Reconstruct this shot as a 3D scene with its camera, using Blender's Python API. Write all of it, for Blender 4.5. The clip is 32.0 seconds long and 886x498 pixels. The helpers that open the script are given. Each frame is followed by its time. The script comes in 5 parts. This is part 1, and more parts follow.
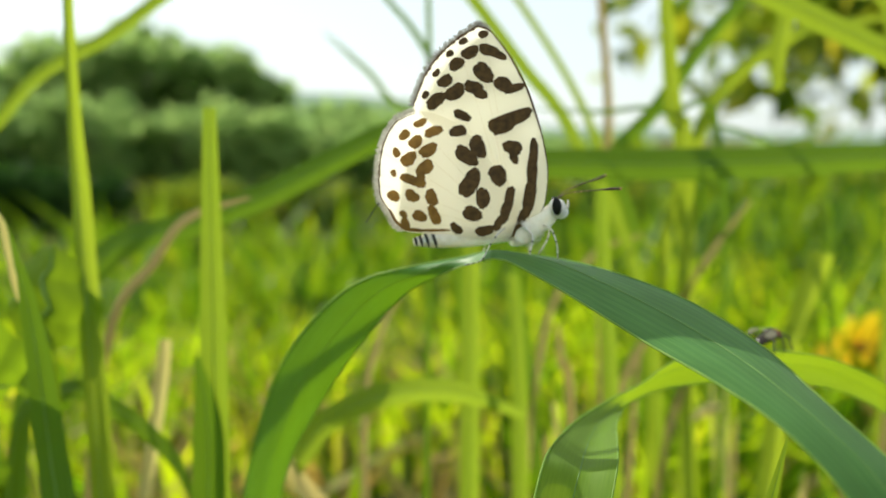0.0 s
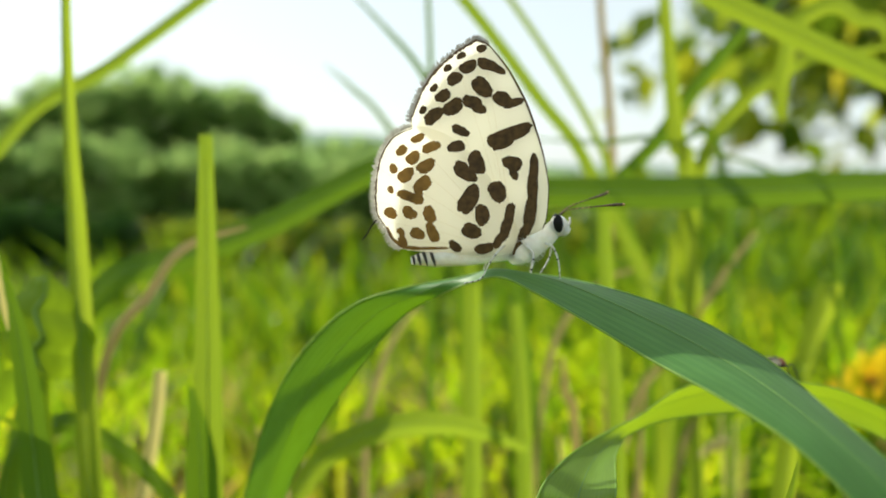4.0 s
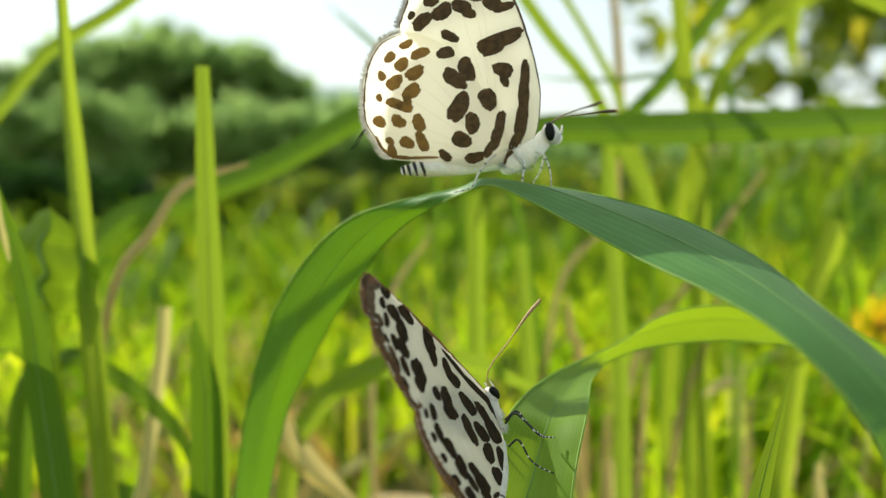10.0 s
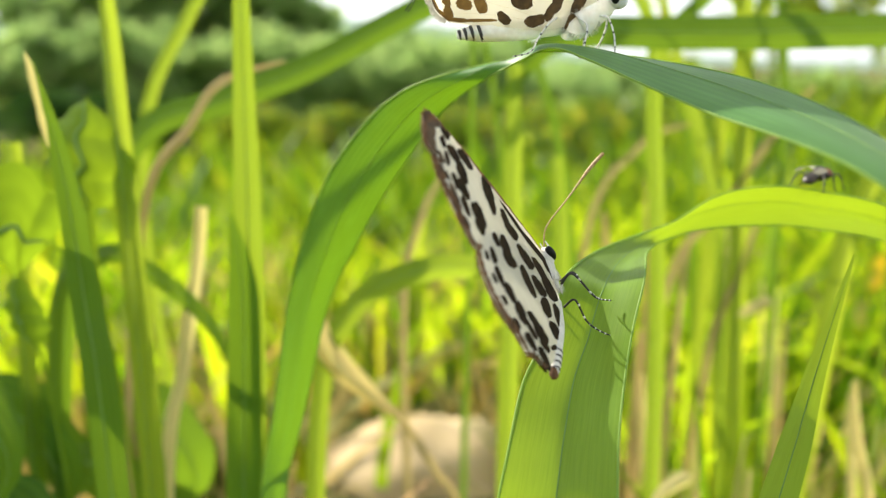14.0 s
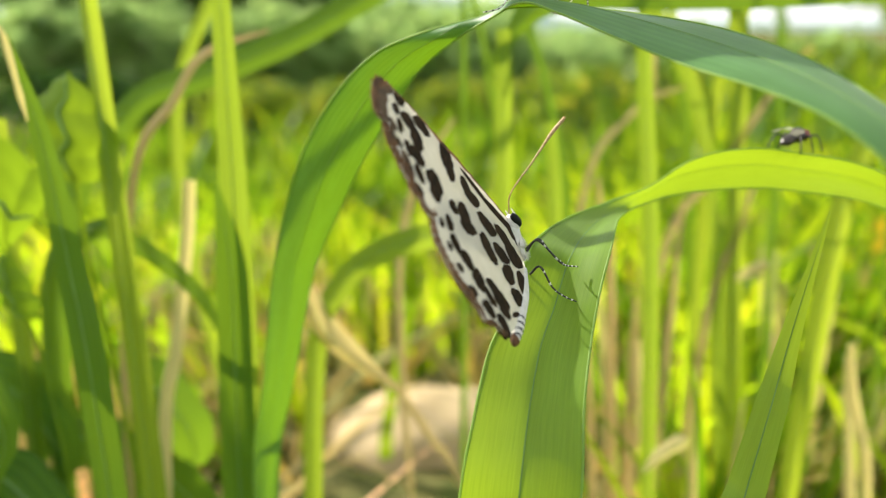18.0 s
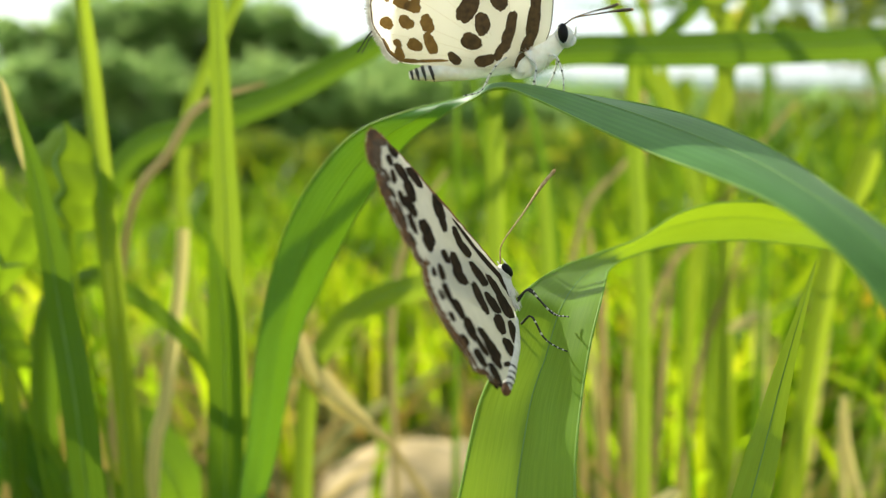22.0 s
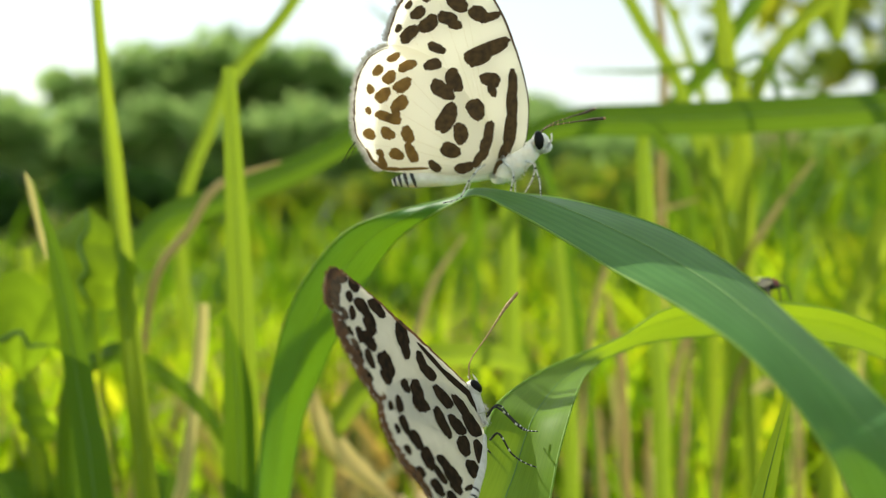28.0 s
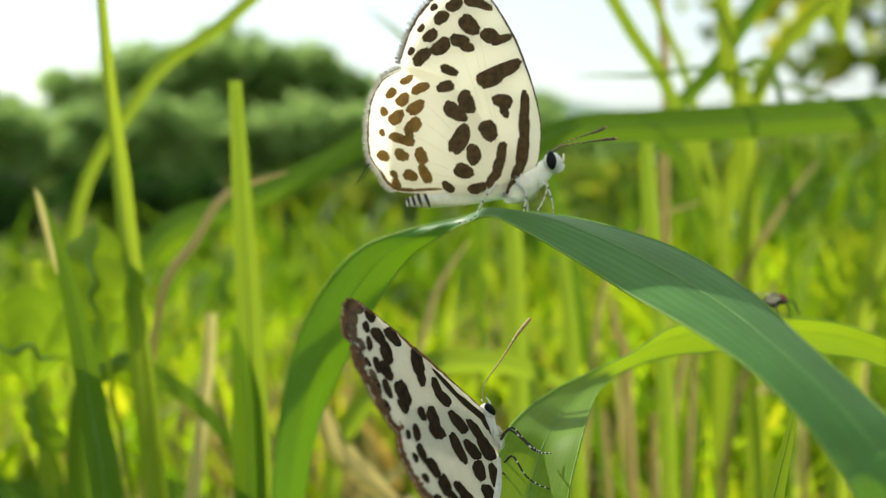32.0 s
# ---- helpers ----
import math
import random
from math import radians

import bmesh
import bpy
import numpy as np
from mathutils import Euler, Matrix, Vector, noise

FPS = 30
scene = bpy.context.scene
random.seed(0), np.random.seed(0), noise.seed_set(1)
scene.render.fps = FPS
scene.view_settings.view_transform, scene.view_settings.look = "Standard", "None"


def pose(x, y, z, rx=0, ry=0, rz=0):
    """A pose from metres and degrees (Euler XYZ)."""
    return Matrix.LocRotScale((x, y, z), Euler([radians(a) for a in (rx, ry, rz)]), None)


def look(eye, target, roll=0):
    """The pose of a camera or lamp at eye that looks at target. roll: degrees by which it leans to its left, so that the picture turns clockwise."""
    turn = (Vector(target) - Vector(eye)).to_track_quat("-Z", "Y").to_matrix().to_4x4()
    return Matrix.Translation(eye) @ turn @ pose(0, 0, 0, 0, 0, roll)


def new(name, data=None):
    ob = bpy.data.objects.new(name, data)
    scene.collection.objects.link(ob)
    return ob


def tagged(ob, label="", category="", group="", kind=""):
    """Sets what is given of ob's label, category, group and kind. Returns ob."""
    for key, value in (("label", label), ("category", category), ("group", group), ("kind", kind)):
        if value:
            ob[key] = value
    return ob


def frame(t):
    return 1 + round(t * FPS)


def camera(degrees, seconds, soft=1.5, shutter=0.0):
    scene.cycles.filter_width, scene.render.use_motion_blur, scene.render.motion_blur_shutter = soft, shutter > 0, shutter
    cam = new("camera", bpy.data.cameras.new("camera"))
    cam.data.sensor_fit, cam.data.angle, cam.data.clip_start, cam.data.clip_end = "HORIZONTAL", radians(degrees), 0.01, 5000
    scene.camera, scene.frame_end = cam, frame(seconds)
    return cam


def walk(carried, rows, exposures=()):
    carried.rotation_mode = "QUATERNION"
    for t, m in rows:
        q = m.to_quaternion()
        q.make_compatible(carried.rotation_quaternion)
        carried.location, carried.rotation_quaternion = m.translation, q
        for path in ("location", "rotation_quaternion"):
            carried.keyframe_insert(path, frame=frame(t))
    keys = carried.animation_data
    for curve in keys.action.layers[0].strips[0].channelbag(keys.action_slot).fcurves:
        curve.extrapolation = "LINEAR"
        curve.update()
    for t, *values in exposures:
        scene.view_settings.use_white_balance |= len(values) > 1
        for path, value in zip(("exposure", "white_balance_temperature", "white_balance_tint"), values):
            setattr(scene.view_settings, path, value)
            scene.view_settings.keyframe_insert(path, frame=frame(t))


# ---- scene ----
# Units: the plan below is drawn in centimetres from the perched butterfly; G is the height of that origin over the soil.
G = 14.0


def cm(x, y, z):
    return Vector((x, y, z + G)) * 0.01


PATH = [
    (0, (-0.00214, -0.06051, 0.14061), (0.00006, 0.03836, 0.12573), 1.01),
    (0.5, (-0.00208, -0.06025, 0.14074), (0.00049, 0.03863, 0.12607), 1.04),
    (1, (-0.00157, -0.05988, 0.13984), (0.00100, 0.03895, 0.12479), 1.13),
    (1.5, (-0.00253, -0.05995, 0.13981), (0.00031, 0.03906, 0.12606), 1.32),
    (2, (-0.00129, -0.05995, 0.14034), (0.00104, 0.03917, 0.12731), 1.00),
    (2.5, (-0.00040, -0.05958, 0.14044), (0.00137, 0.03959, 0.12775), 0.65),
    (3, (-0.00030, -0.05966, 0.14004), (0.00112, 0.03960, 0.12799), 0.69),
    (3.5, (-0.00115, -0.05907, 0.13931), (0.00020, 0.04038, 0.12887), 0.79),
    (5.5, (-0.00065, -0.05933, 0.13975), (-0.00030, 0.04015, 0.12960), 0.30),
    (6, (0.00000, -0.05893, 0.14000), (-0.00001, 0.04043, 0.12875), 0.02),
    (6.5, (-0.00100, -0.05931, 0.13994), (-0.00167, 0.04007, 0.12891), 0.04),
    (7, (-0.00113, -0.06000, 0.14009), (-0.00179, 0.03937, 0.12891), -0.04),
    (7.5, (-0.00076, -0.05972, 0.14050), (-0.00097, 0.03975, 0.13020), -0.02),
    (8, (-0.00009, -0.05945, 0.14048), (-0.00075, 0.03996, 0.12968), -0.30),
    (8.5, (-0.00024, -0.05945, 0.13998), (-0.00055, 0.03997, 0.12923), -0.19),
    (9, (-0.00084, -0.05933, 0.13931), (-0.00121, 0.04000, 0.12774), 0.07),
    (9.5, (-0.00003, -0.05901, 0.13791), (-0.00073, 0.03987, 0.12302), 0.05),
    (10, (0.00036, -0.05903, 0.13657), (0.00002, 0.03973, 0.12086), 0.35),
    (10.5, (0.00040, -0.05902, 0.13627), (0.00004, 0.03964, 0.11998), 0.64),
    (11, (-0.00071, -0.05922, 0.13491), (-0.00161, 0.03896, 0.11594), 0.90),
    (11.5, (-0.00095, -0.05895, 0.13251), (-0.00198, 0.03871, 0.11102), 1.35),
    (12, (-0.00130, -0.05908, 0.13300), (-0.00205, 0.03897, 0.11335), 1.64),
    (12.5, (-0.00366, -0.05937, 0.13305), (-0.00921, 0.03759, 0.10919), 0.37),
    (13, (-0.00268, -0.05905, 0.13339), (-0.00649, 0.03829, 0.11075), 0.87),
    (13.5, (-0.00177, -0.05859, 0.13250), (-0.00479, 0.03874, 0.10977), 1.08),
    (14, (-0.00116, -0.05833, 0.13208), (-0.00455, 0.03879, 0.10850), 1.10),
    (14.5, (-0.00094, -0.05844, 0.13221), (-0.00446, 0.03891, 0.10962), 1.03),
    (16.5, (0.00148, -0.05756, 0.13240), (-0.00217, 0.03879, 0.10588), -0.32),
    (17, (0.00115, -0.05762, 0.13157), (-0.00310, 0.03872, 0.10508), -0.25),
    (17.5, (0.00146, -0.05771, 0.13171), (-0.00295, 0.03842, 0.10453), -0.33),
    (18, (0.00108, -0.05792, 0.13143), (-0.00312, 0.03831, 0.10456), -0.18),
    (18.5, (0.00146, -0.05776, 0.13176), (-0.00345, 0.03818, 0.10400), -0.80),
    (19, (0.00065, -0.05819, 0.13141), (-0.00451, 0.03831, 0.10568), 0.21),
    (19.5, (-0.00091, -0.05838, 0.13040), (-0.00642, 0.03704, 0.10099), -1.02),
    (20, (-0.00081, -0.05895, 0.13069), (-0.00570, 0.03677, 0.10214), -0.68),
    (20.5, (0.00007, -0.05863, 0.13098), (-0.00523, 0.03712, 0.10261), -0.77),
    (21, (-0.00028, -0.05884, 0.13046), (-0.00495, 0.03780, 0.10519), -0.21),
    (21.5, (0.00064, -0.05845, 0.13029), (-0.00287, 0.03902, 0.10819), 0.18),
    (22, (0.00117, -0.05849, 0.13137), (-0.00219, 0.03931, 0.11076), 0.24),
    (22.5, (0.00221, -0.05901, 0.13188), (-0.00200, 0.03885, 0.11175), 0.02),
    (23, (0.00275, -0.05898, 0.13229), (-0.00149, 0.03912, 0.11337), -0.01),
    (23.5, (0.00236, -0.05910, 0.13296), (-0.00201, 0.03922, 0.11525), -0.05),
    (24, (0.00371, -0.05865, 0.13384), (-0.00159, 0.03974, 0.11678), -0.58),
    (24.5, (0.00349, -0.05884, 0.13367), (-0.00215, 0.03954, 0.11665), -0.59),
    (25, (0.00312, -0.05918, 0.13400), (-0.00179, 0.03949, 0.11852), 0.02),
    (25.5, (0.00395, -0.05925, 0.13500), (-0.00173, 0.03932, 0.11909), -0.45),
    (27.5, (0.00455, -0.05870, 0.13621), (-0.00302, 0.03996, 0.12176), -1.03),
    (28, (0.00472, -0.05909, 0.13615), (-0.00339, 0.03931, 0.12025), -0.94),
    (28.5, (0.00466, -0.05910, 0.13650), (-0.00406, 0.03909, 0.11964), -1.07),
    (29, (0.00459, -0.05926, 0.13582), (-0.00416, 0.03874, 0.11792), -1.02),
    (29.5, (0.00461, -0.05897, 0.13601), (-0.00393, 0.03901, 0.11791), -1.04),
    (30, (0.00449, -0.05906, 0.13638), (-0.00392, 0.03902, 0.11877), -1.14),
    (30.5, (0.00464, -0.05905, 0.13628), (-0.00418, 0.03903, 0.11888), -1.29),
    (31, (0.00454, -0.05918, 0.13653), (-0.00408, 0.03898, 0.11952), -1.24),
    (31.5, (0.00472, -0.05923, 0.13709), (-0.00374, 0.03898, 0.12028), -1.33),
    (32, (0.00433, -0.05954, 0.13771), (-0.00406, 0.03877, 0.12147), -1.54),
]
# seconds, stops, kelvin, tint
EXPOSURES = [(0, 0.27, 6430, 3), (6, 0.24, 6430, 3), (9.5, 0.28, 6400, 3), (12, 0.32, 6400, 3), (12.6, 0.58, 6450, 6), (13, 0.77, 6480, 11), (14, 0.84, 6480, 12), (17, 0.83, 6480, 12), (20.5, 0.86, 6480, 12), (22, 0.50, 6420, 4), (24, 0.40, 6420, 3), (28, 0.31, 6430, 3), (32, 0.27, 6430, 3)]
cam = camera(58, 32.0, 1.2)
cam.data.dof.use_dof = True
cam.data.dof.focus_distance = 0.052
cam.data.dof.aperture_fstop = 29.0
walk(cam, [(t, look(eye, target, roll)) for t, eye, target, roll in PATH], EXPOSURES)

# ---- light ----
SUN_AZ, SUN_EL = radians(-54), radians(34)  # azimuth from +y towards +x
world = bpy.data.worlds.new("sky")
scene.world = world
world.use_nodes = True
wn = world.node_tree.nodes
sky = wn.new("ShaderNodeTexSky")
sky.sky_type = "NISHITA"
sky.sun_disc = False
sky.sun_elevation = SUN_EL
sky.sun_rotation = SUN_AZ
sky.air_density, sky.dust_density, sky.ozone_density = 1.0, 0.6, 1.5
haze = wn.new("ShaderNodeHueSaturation")  # thin white haze over the whole sky
haze.inputs["Saturation"].default_value, haze.inputs["Value"].default_value = 0.45, 1.05
world.node_tree.links.new(sky.outputs[0], haze.inputs["Color"])
veil = wn.new("ShaderNodeMix")  # even bright veil of thin cloud
veil.data_type = "RGBA"
veil.inputs[0].default_value = 0.6
veil.inputs[7].default_value = (5.0, 5.35, 5.5, 1)
world.node_tree.links.new(haze.outputs[0], veil.inputs[6])
world.node_tree.links.new(veil.outputs[2], wn["Background"].inputs[0])
wn["Background"].inputs[1].default_value = 0.15
sun = new("sun", bpy.data.lights.new("sun", "SUN"))
sun.data.energy, sun.data.angle, sun.data.color = 5.0, radians(0.6), (1.0, 0.93, 0.80)
S_DIR = Vector((math.sin(SUN_AZ) * math.cos(SUN_EL), math.cos(SUN_AZ) * math.cos(SUN_EL), math.sin(SUN_EL)))
sun.matrix_world = look(S_DIR * 3, (0, 0, 0))


# ---- materials ----
def nodes(name):
    m = bpy.data.materials.new(name)
    m.use_nodes = True
    return m, m.node_tree.nodes, m.node_tree.links, m.node_tree.nodes["Principled BSDF"]


def ramp(n, stops):
    r = n.new("ShaderNodeValToRGB")
    e = r.color_ramp.elements
    while len(e) < len(stops):
        e.new(0.5)
    for el, (p, c) in zip(e, stops):
        el.position, el.color = p, (*c, 1)
    return r


def noise_tex(n, l, scale, detail=3.0, coord="Object", stretch=None):
    tc = n.new("ShaderNodeTexCoord")
    t = n.new("ShaderNodeTexNoise")
    t.inputs["Scale"].default_value = scale
    t.inputs["Detail"].default_value = detail
    if stretch:
        mp = n.new("ShaderNodeMapping")
        mp.inputs["Scale"].default_value = stretch
        l.new(tc.outputs[coord], mp.inputs[0])
        l.new(mp.outputs[0], t.inputs["Vector"])
    else:
        l.new(tc.outputs[coord], t.inputs["Vector"])
    return t


def mixc(n, l, fac, a, b, mode="MIX"):
    m = n.new("ShaderNodeMix")
    m.data_type, m.blend_type = "RGBA", mode
    for s, v in ((0, fac), (6, a), (7, b)):
        if isinstance(v, bpy.types.NodeSocket):
            l.new(v, m.inputs[s])
        else:
            m.inputs[s].default_value = v if s == 0 else (*v, 1)
    return m.outputs[2]


def blade_material(name, dark, light, through_colour, thin=0.45, veins=9.0, vary="object", gloss=0.42, wax=0.0, ribbed=1.0):
    """Grass blade: parallel veins across its width, blotches along it, light passing through it."""
    m, n, l, p = nodes(name)
    uv = n.new("ShaderNodeTexCoord")
    sep = n.new("ShaderNodeSeparateXYZ")
    l.new(uv.outputs["UV"], sep.inputs[0])
    wave = n.new("ShaderNodeMath")
    wave.operation = "MULTIPLY"
    wave.inputs[1].default_value = veins * 6.283
    l.new(sep.outputs[0], wave.inputs[0])
    sn = n.new("ShaderNodeMath")
    sn.operation = "SINE"
    l.new(wave.outputs[0], sn.inputs[0])
    vein = n.new("ShaderNodeMapRange")
    vein.inputs["From Min"].default_value, vein.inputs["From Max"].default_value = -1, 1
    l.new(sn.outputs[0], vein.inputs[0])
    streak = noise_tex(n, l, 6.0, 4.0, "UV", (14, 1.2, 1))
    blot = noise_tex(n, l, 3.0, 3.0, "UV", (1.5, 1.0, 1))
    base = ramp(n, [(0.3, dark), (0.72, light)])
    l.new(streak.outputs[0], base.inputs[0])
    col = mixc(n, l, 0.35 * ribbed, base.outputs[0], mixc(n, l, vein.outputs[0], dark, light))
    spotted = ramp(n, [(0.38, (0.6, 0.6, 0.6)), (0.65, (1, 1, 1))])
    l.new(blot.outputs[0], spotted.inputs[0])
    col = mixc(n, l, 0.45, col, spotted.outputs[0], "MULTIPLY")
    if vary != "object":
        rnd = n.new("ShaderNodeNewGeometry").outputs["Random Per Island"]
    else:
        rnd = n.new("ShaderNodeObjectInfo").outputs["Random"]
    tint = ramp(n, [(0.0, (0.2, 0.31, 0.2)), (0.36, (0.62, 0.76, 0.5)), (0.6, (1.05, 1.05, 0.9)), (0.8, (1.25, 1.15, 0.7)), (0.93, (1.35, 1.15, 0.75)), (1.0, (2.1, 1.5, 1.7))] if vary == "island" else [(0.0, (0.7, 0.78, 0.7)), (1.0, (1.25, 1.15, 0.95))] if vary == "soft" else [(0.0, (0.9, 0.95, 0.9)), (1.0, (1.08, 1.03, 0.9))])
    l.new(rnd, tint.inputs[0])
    col = mixc(n, l, 1.0, col, tint.outputs[0], "MULTIPLY")
    l.new(col, p.inputs["Base Color"])
    p.inputs["Roughness"].default_value = gloss
    p.inputs["Specular IOR Level"].default_value = 0.14 + wax
    p.inputs["Sheen Weight"].default_value, p.inputs["Sheen Roughness"].default_value = wax * 0.5, 0.4
    bump = n.new("ShaderNodeBump")
    bump.inputs["Strength"].default_value, bump.inputs["Distance"].default_value = 0.12 * ribbed, 0.00005
    l.new(vein.outputs[0], bump.inputs["Height"])
    l.new(bump.outputs[0], p.inputs["Normal"])
    tr = n.new("ShaderNodeBsdfTranslucent")
    tcol = mixc(n, l, 1.0, mixc(n, l, 0.55 * ribbed, (1, 1, 1), mixc(n, l, vein.outputs[0], (0.55, 0.6, 0.5), (1.08, 1.08, 1.05)), "MULTIPLY"), through_colour, "MULTIPLY")
    tcol = mixc(n, l, 1.0, tcol, tint.outputs[0], "MULTIPLY")
    l.new(tcol, tr.inputs[0])
    mix = n.new("ShaderNodeMixShader")
    mix.inputs[0].default_value = thin
    l.new(p.outputs[0], mix.inputs[1])
    l.new(tr.outputs[0], mix.inputs[2])
    l.new(mix.outputs[0], n["Material Output"].inputs[0])
    return m


def plain(name, a, b, scale=200.0, rough=0.6, bump=0.0, metal=0.0, thin=0.0, through_colour=None, coat=0.0):
    m, n, l, p = nodes(name)
    t = noise_tex(n, l, scale, 4.0)
    r = ramp(n, [(0.32, a), (0.68, b)])
    l.new(t.outputs[0], r.inputs[0])
    l.new(r.outputs[0], p.inputs["Base Color"])
    p.inputs["Roughness"].default_value, p.inputs["Metallic"].default_value = rough, metal
    p.inputs["Coat Weight"].default_value = coat
    if bump:
        b_ = n.new("ShaderNodeBump")
        b_.inputs["Strength"].default_value, b_.inputs["Distance"].default_value = 0.6, bump
        l.new(t.outputs[0], b_.inputs["Height"])
        l.new(b_.outputs[0], p.inputs["Normal"])
    if thin:
        tr = n.new("ShaderNodeBsdfTranslucent")
        tr.inputs[0].default_value = (*through_colour, 1)
        mix = n.new("ShaderNodeMixShader")
        mix.inputs[0].default_value = thin
        l.new(p.outputs[0], mix.inputs[1])
        l.new(tr.outputs[0], mix.inputs[2])
        l.new(mix.outputs[0], n["Material Output"].inputs[0])
    return m


M_ARCH = blade_material("arching_blade", (0.075, 0.24, 0.06), (0.17, 0.39, 0.12), (0.14, 0.27, 0.001), 0.5, 11.0, gloss=0.42, wax=0.3, ribbed=0.5)
M_FOLD = blade_material("folded_blade", (0.15, 0.29, 0.03), (0.26, 0.42, 0.05), (0.35, 0.47, 0.012), 0.5, 17.0, gloss=0.45, wax=0.25, ribbed=0.18)
M_BLADE = blade_material("fresh_blade", (0.07, 0.16, 0.02), (0.14, 0.26, 0.03), (0.50, 0.62, 0.04), 0.5, 6.0)
M_DARK = blade_material("deep_green_blade", (0.03, 0.10, 0.015), (0.07, 0.17, 0.025), (0.26, 0.42, 0.02), 0.42, 6.0)
M_DRY = blade_material("dry_blade", (0.66, 0.52, 0.21), (0.84, 0.72, 0.38), (0.9, 0.74, 0.27), 0.35, 7.0, gloss=0.6)
M_BROWN = blade_material("brown_stalk", (0.38, 0.27, 0.12), (0.58, 0.44, 0.21), (0.65, 0.48, 0.2), 0.3, 5.0, gloss=0.6)
M_FIELD = blade_material("meadow_grass", (0.055, 0.15, 0.012), (0.16, 0.27, 0.018), (0.58, 0.76, 0.02), 0.58, 3.0, "island")
M_MEADOW = blade_material("deep_meadow_grass", (0.04, 0.11, 0.012), (0.10, 0.21, 0.02), (0.30, 0.46, 0.015), 0.45, 3.0, "island")
M_STRAW = blade_material("withered_straw", (0.38, 0.31, 0.14), (0.60, 0.50, 0.26), (0.6, 0.45, 0.16), 0.4, 3.0, "island", 0.7)
M_WEED = blade_material("broad_leaf", (0.08, 0.17, 0.015), (0.13, 0.24, 0.025), (0.30, 0.44, 0.015), 0.5, 5.0, ribbed=0.4)
M_RIB = plain("leaf_midrib", (0.13, 0.25, 0.05), (0.20, 0.34, 0.08), 400.0, 0.5, thin=0.2, through_colour=(0.25, 0.4, 0.05))
M_MARGIN = plain("pale_leaf_margin", (0.20, 0.34, 0.06), (0.30, 0.44, 0.10), 900.0, 0.55, thin=0.45, through_colour=(0.5, 0.68, 0.1))
M_SOIL = plain("soil", (0.06, 0.08, 0.022), (0.21, 0.19, 0.075), 60.0, 1.0, 0.002)
M_SOIL.node_tree.nodes["Principled BSDF"].inputs["Specular IOR Level"].default_value = 0.0
M_STONE = plain("tan_stone", (0.47, 0.35, 0.18), (0.60, 0.46, 0.26), 60.0, 0.85, 0.001)
M_WING = plain("cream_wing", (0.82, 0.79, 0.70), (0.89, 0.87, 0.80), 1500.0, 0.7, 0.00001, thin=0.9, through_colour=(1.0, 0.97, 0.87))
# Worn wing; the weaker light on it is put into a greyer white.
M_WORNSHADEWING = plain("worn_shaded_white_wing", (0.68, 0.65, 0.56), (0.78, 0.75, 0.66), 1500.0, 0.7, 0.00001, thin=0.45, through_colour=(0.8, 0.76, 0.66))
M_BLACKMARK = plain("black_brown_marking", (0.012, 0.008, 0.005), (0.042, 0.024, 0.012), 2500.0, 0.85)
M_BLACKMARK.node_tree.nodes["Principled BSDF"].inputs["Specular IOR Level"].default_value = 0.1
M_MARK = plain("brown_marking", (0.055, 0.028, 0.007), (0.125, 0.064, 0.016), 2500.0, 0.8)
# Same brown scales, with light from behind the hindwing put into a paler colour.
M_BACKLITMARK = plain("backlit_brown_marking", (0.13, 0.07, 0.018), (0.24, 0.135, 0.035), 2500.0, 0.8, thin=0.3, through_colour=(0.32, 0.18, 0.04))
M_VEIN = plain("wing_vein", (0.70, 0.64, 0.52), (0.80, 0.75, 0.64), 2500.0, 0.7, thin=0.7, through_colour=(0.9, 0.84, 0.7))
M_GREYFUR = plain("grey_white_scales", (0.55, 0.52, 0.46), (0.72, 0.69, 0.62), 2500.0, 0.85, 0.00002)
M_PALEFRINGE = plain("pale_grey_fringe", (0.20, 0.18, 0.15), (0.62, 0.59, 0.53), 4000.0, 0.85, thin=0.35, through_colour=(0.7, 0.66, 0.58))
M_EDGE = plain("dark_wing_edge", (0.06, 0.038, 0.022), (0.16, 0.105, 0.06), 3000.0, 0.85, thin=0.15, through_colour=(0.2, 0.1, 0.05))
M_RUST = plain("rust_brown_wing_edge", (0.035, 0.019, 0.009), (0.19, 0.09, 0.035), 2200.0, 0.85, thin=0.25, through_colour=(0.3, 0.14, 0.06))
M_WORNTIP = plain("worn_wing_tip", (0.03, 0.018, 0.009), (0.13, 0.075, 0.035), 2200.0, 0.85)
M_FUR = plain("white_scales", (0.80, 0.76, 0.67), (0.90, 0.87, 0.79), 2500.0, 0.8, 0.00002)
M_FUR.node_tree.nodes["Principled BSDF"].inputs["Subsurface Weight"].default_value = 1.0
M_FUR.node_tree.nodes["Principled BSDF"].inputs["Subsurface Radius"].default_value = (1.0, 0.9, 0.8)
M_FUR.node_tree.nodes["Principled BSDF"].inputs["Subsurface Scale"].default_value = 0.0015
M_GREYFRINGE = plain("grey_fringe", (0.12, 0.11, 0.10), (0.34, 0.33, 0.32), 4000.0, 0.85, thin=0.3, through_colour=(0.5, 0.48, 0.45))
M_EYE = plain("black_eye", (0.005, 0.005, 0.005), (0.010, 0.010, 0.010), 900.0, 0.4)
M_EYE.node_tree.nodes["Principled BSDF"].inputs["Specular IOR Level"].default_value = 0.15
M_LEG = plain("pale_leg", (0.60, 0.56, 0.48), (0.78, 0.76, 0.72), 3000.0, 0.7)
M_BAND = plain("dark_leg_band", (0.02, 0.018, 0.016), (0.04, 0.035, 0.03), 3000.0, 0.6)
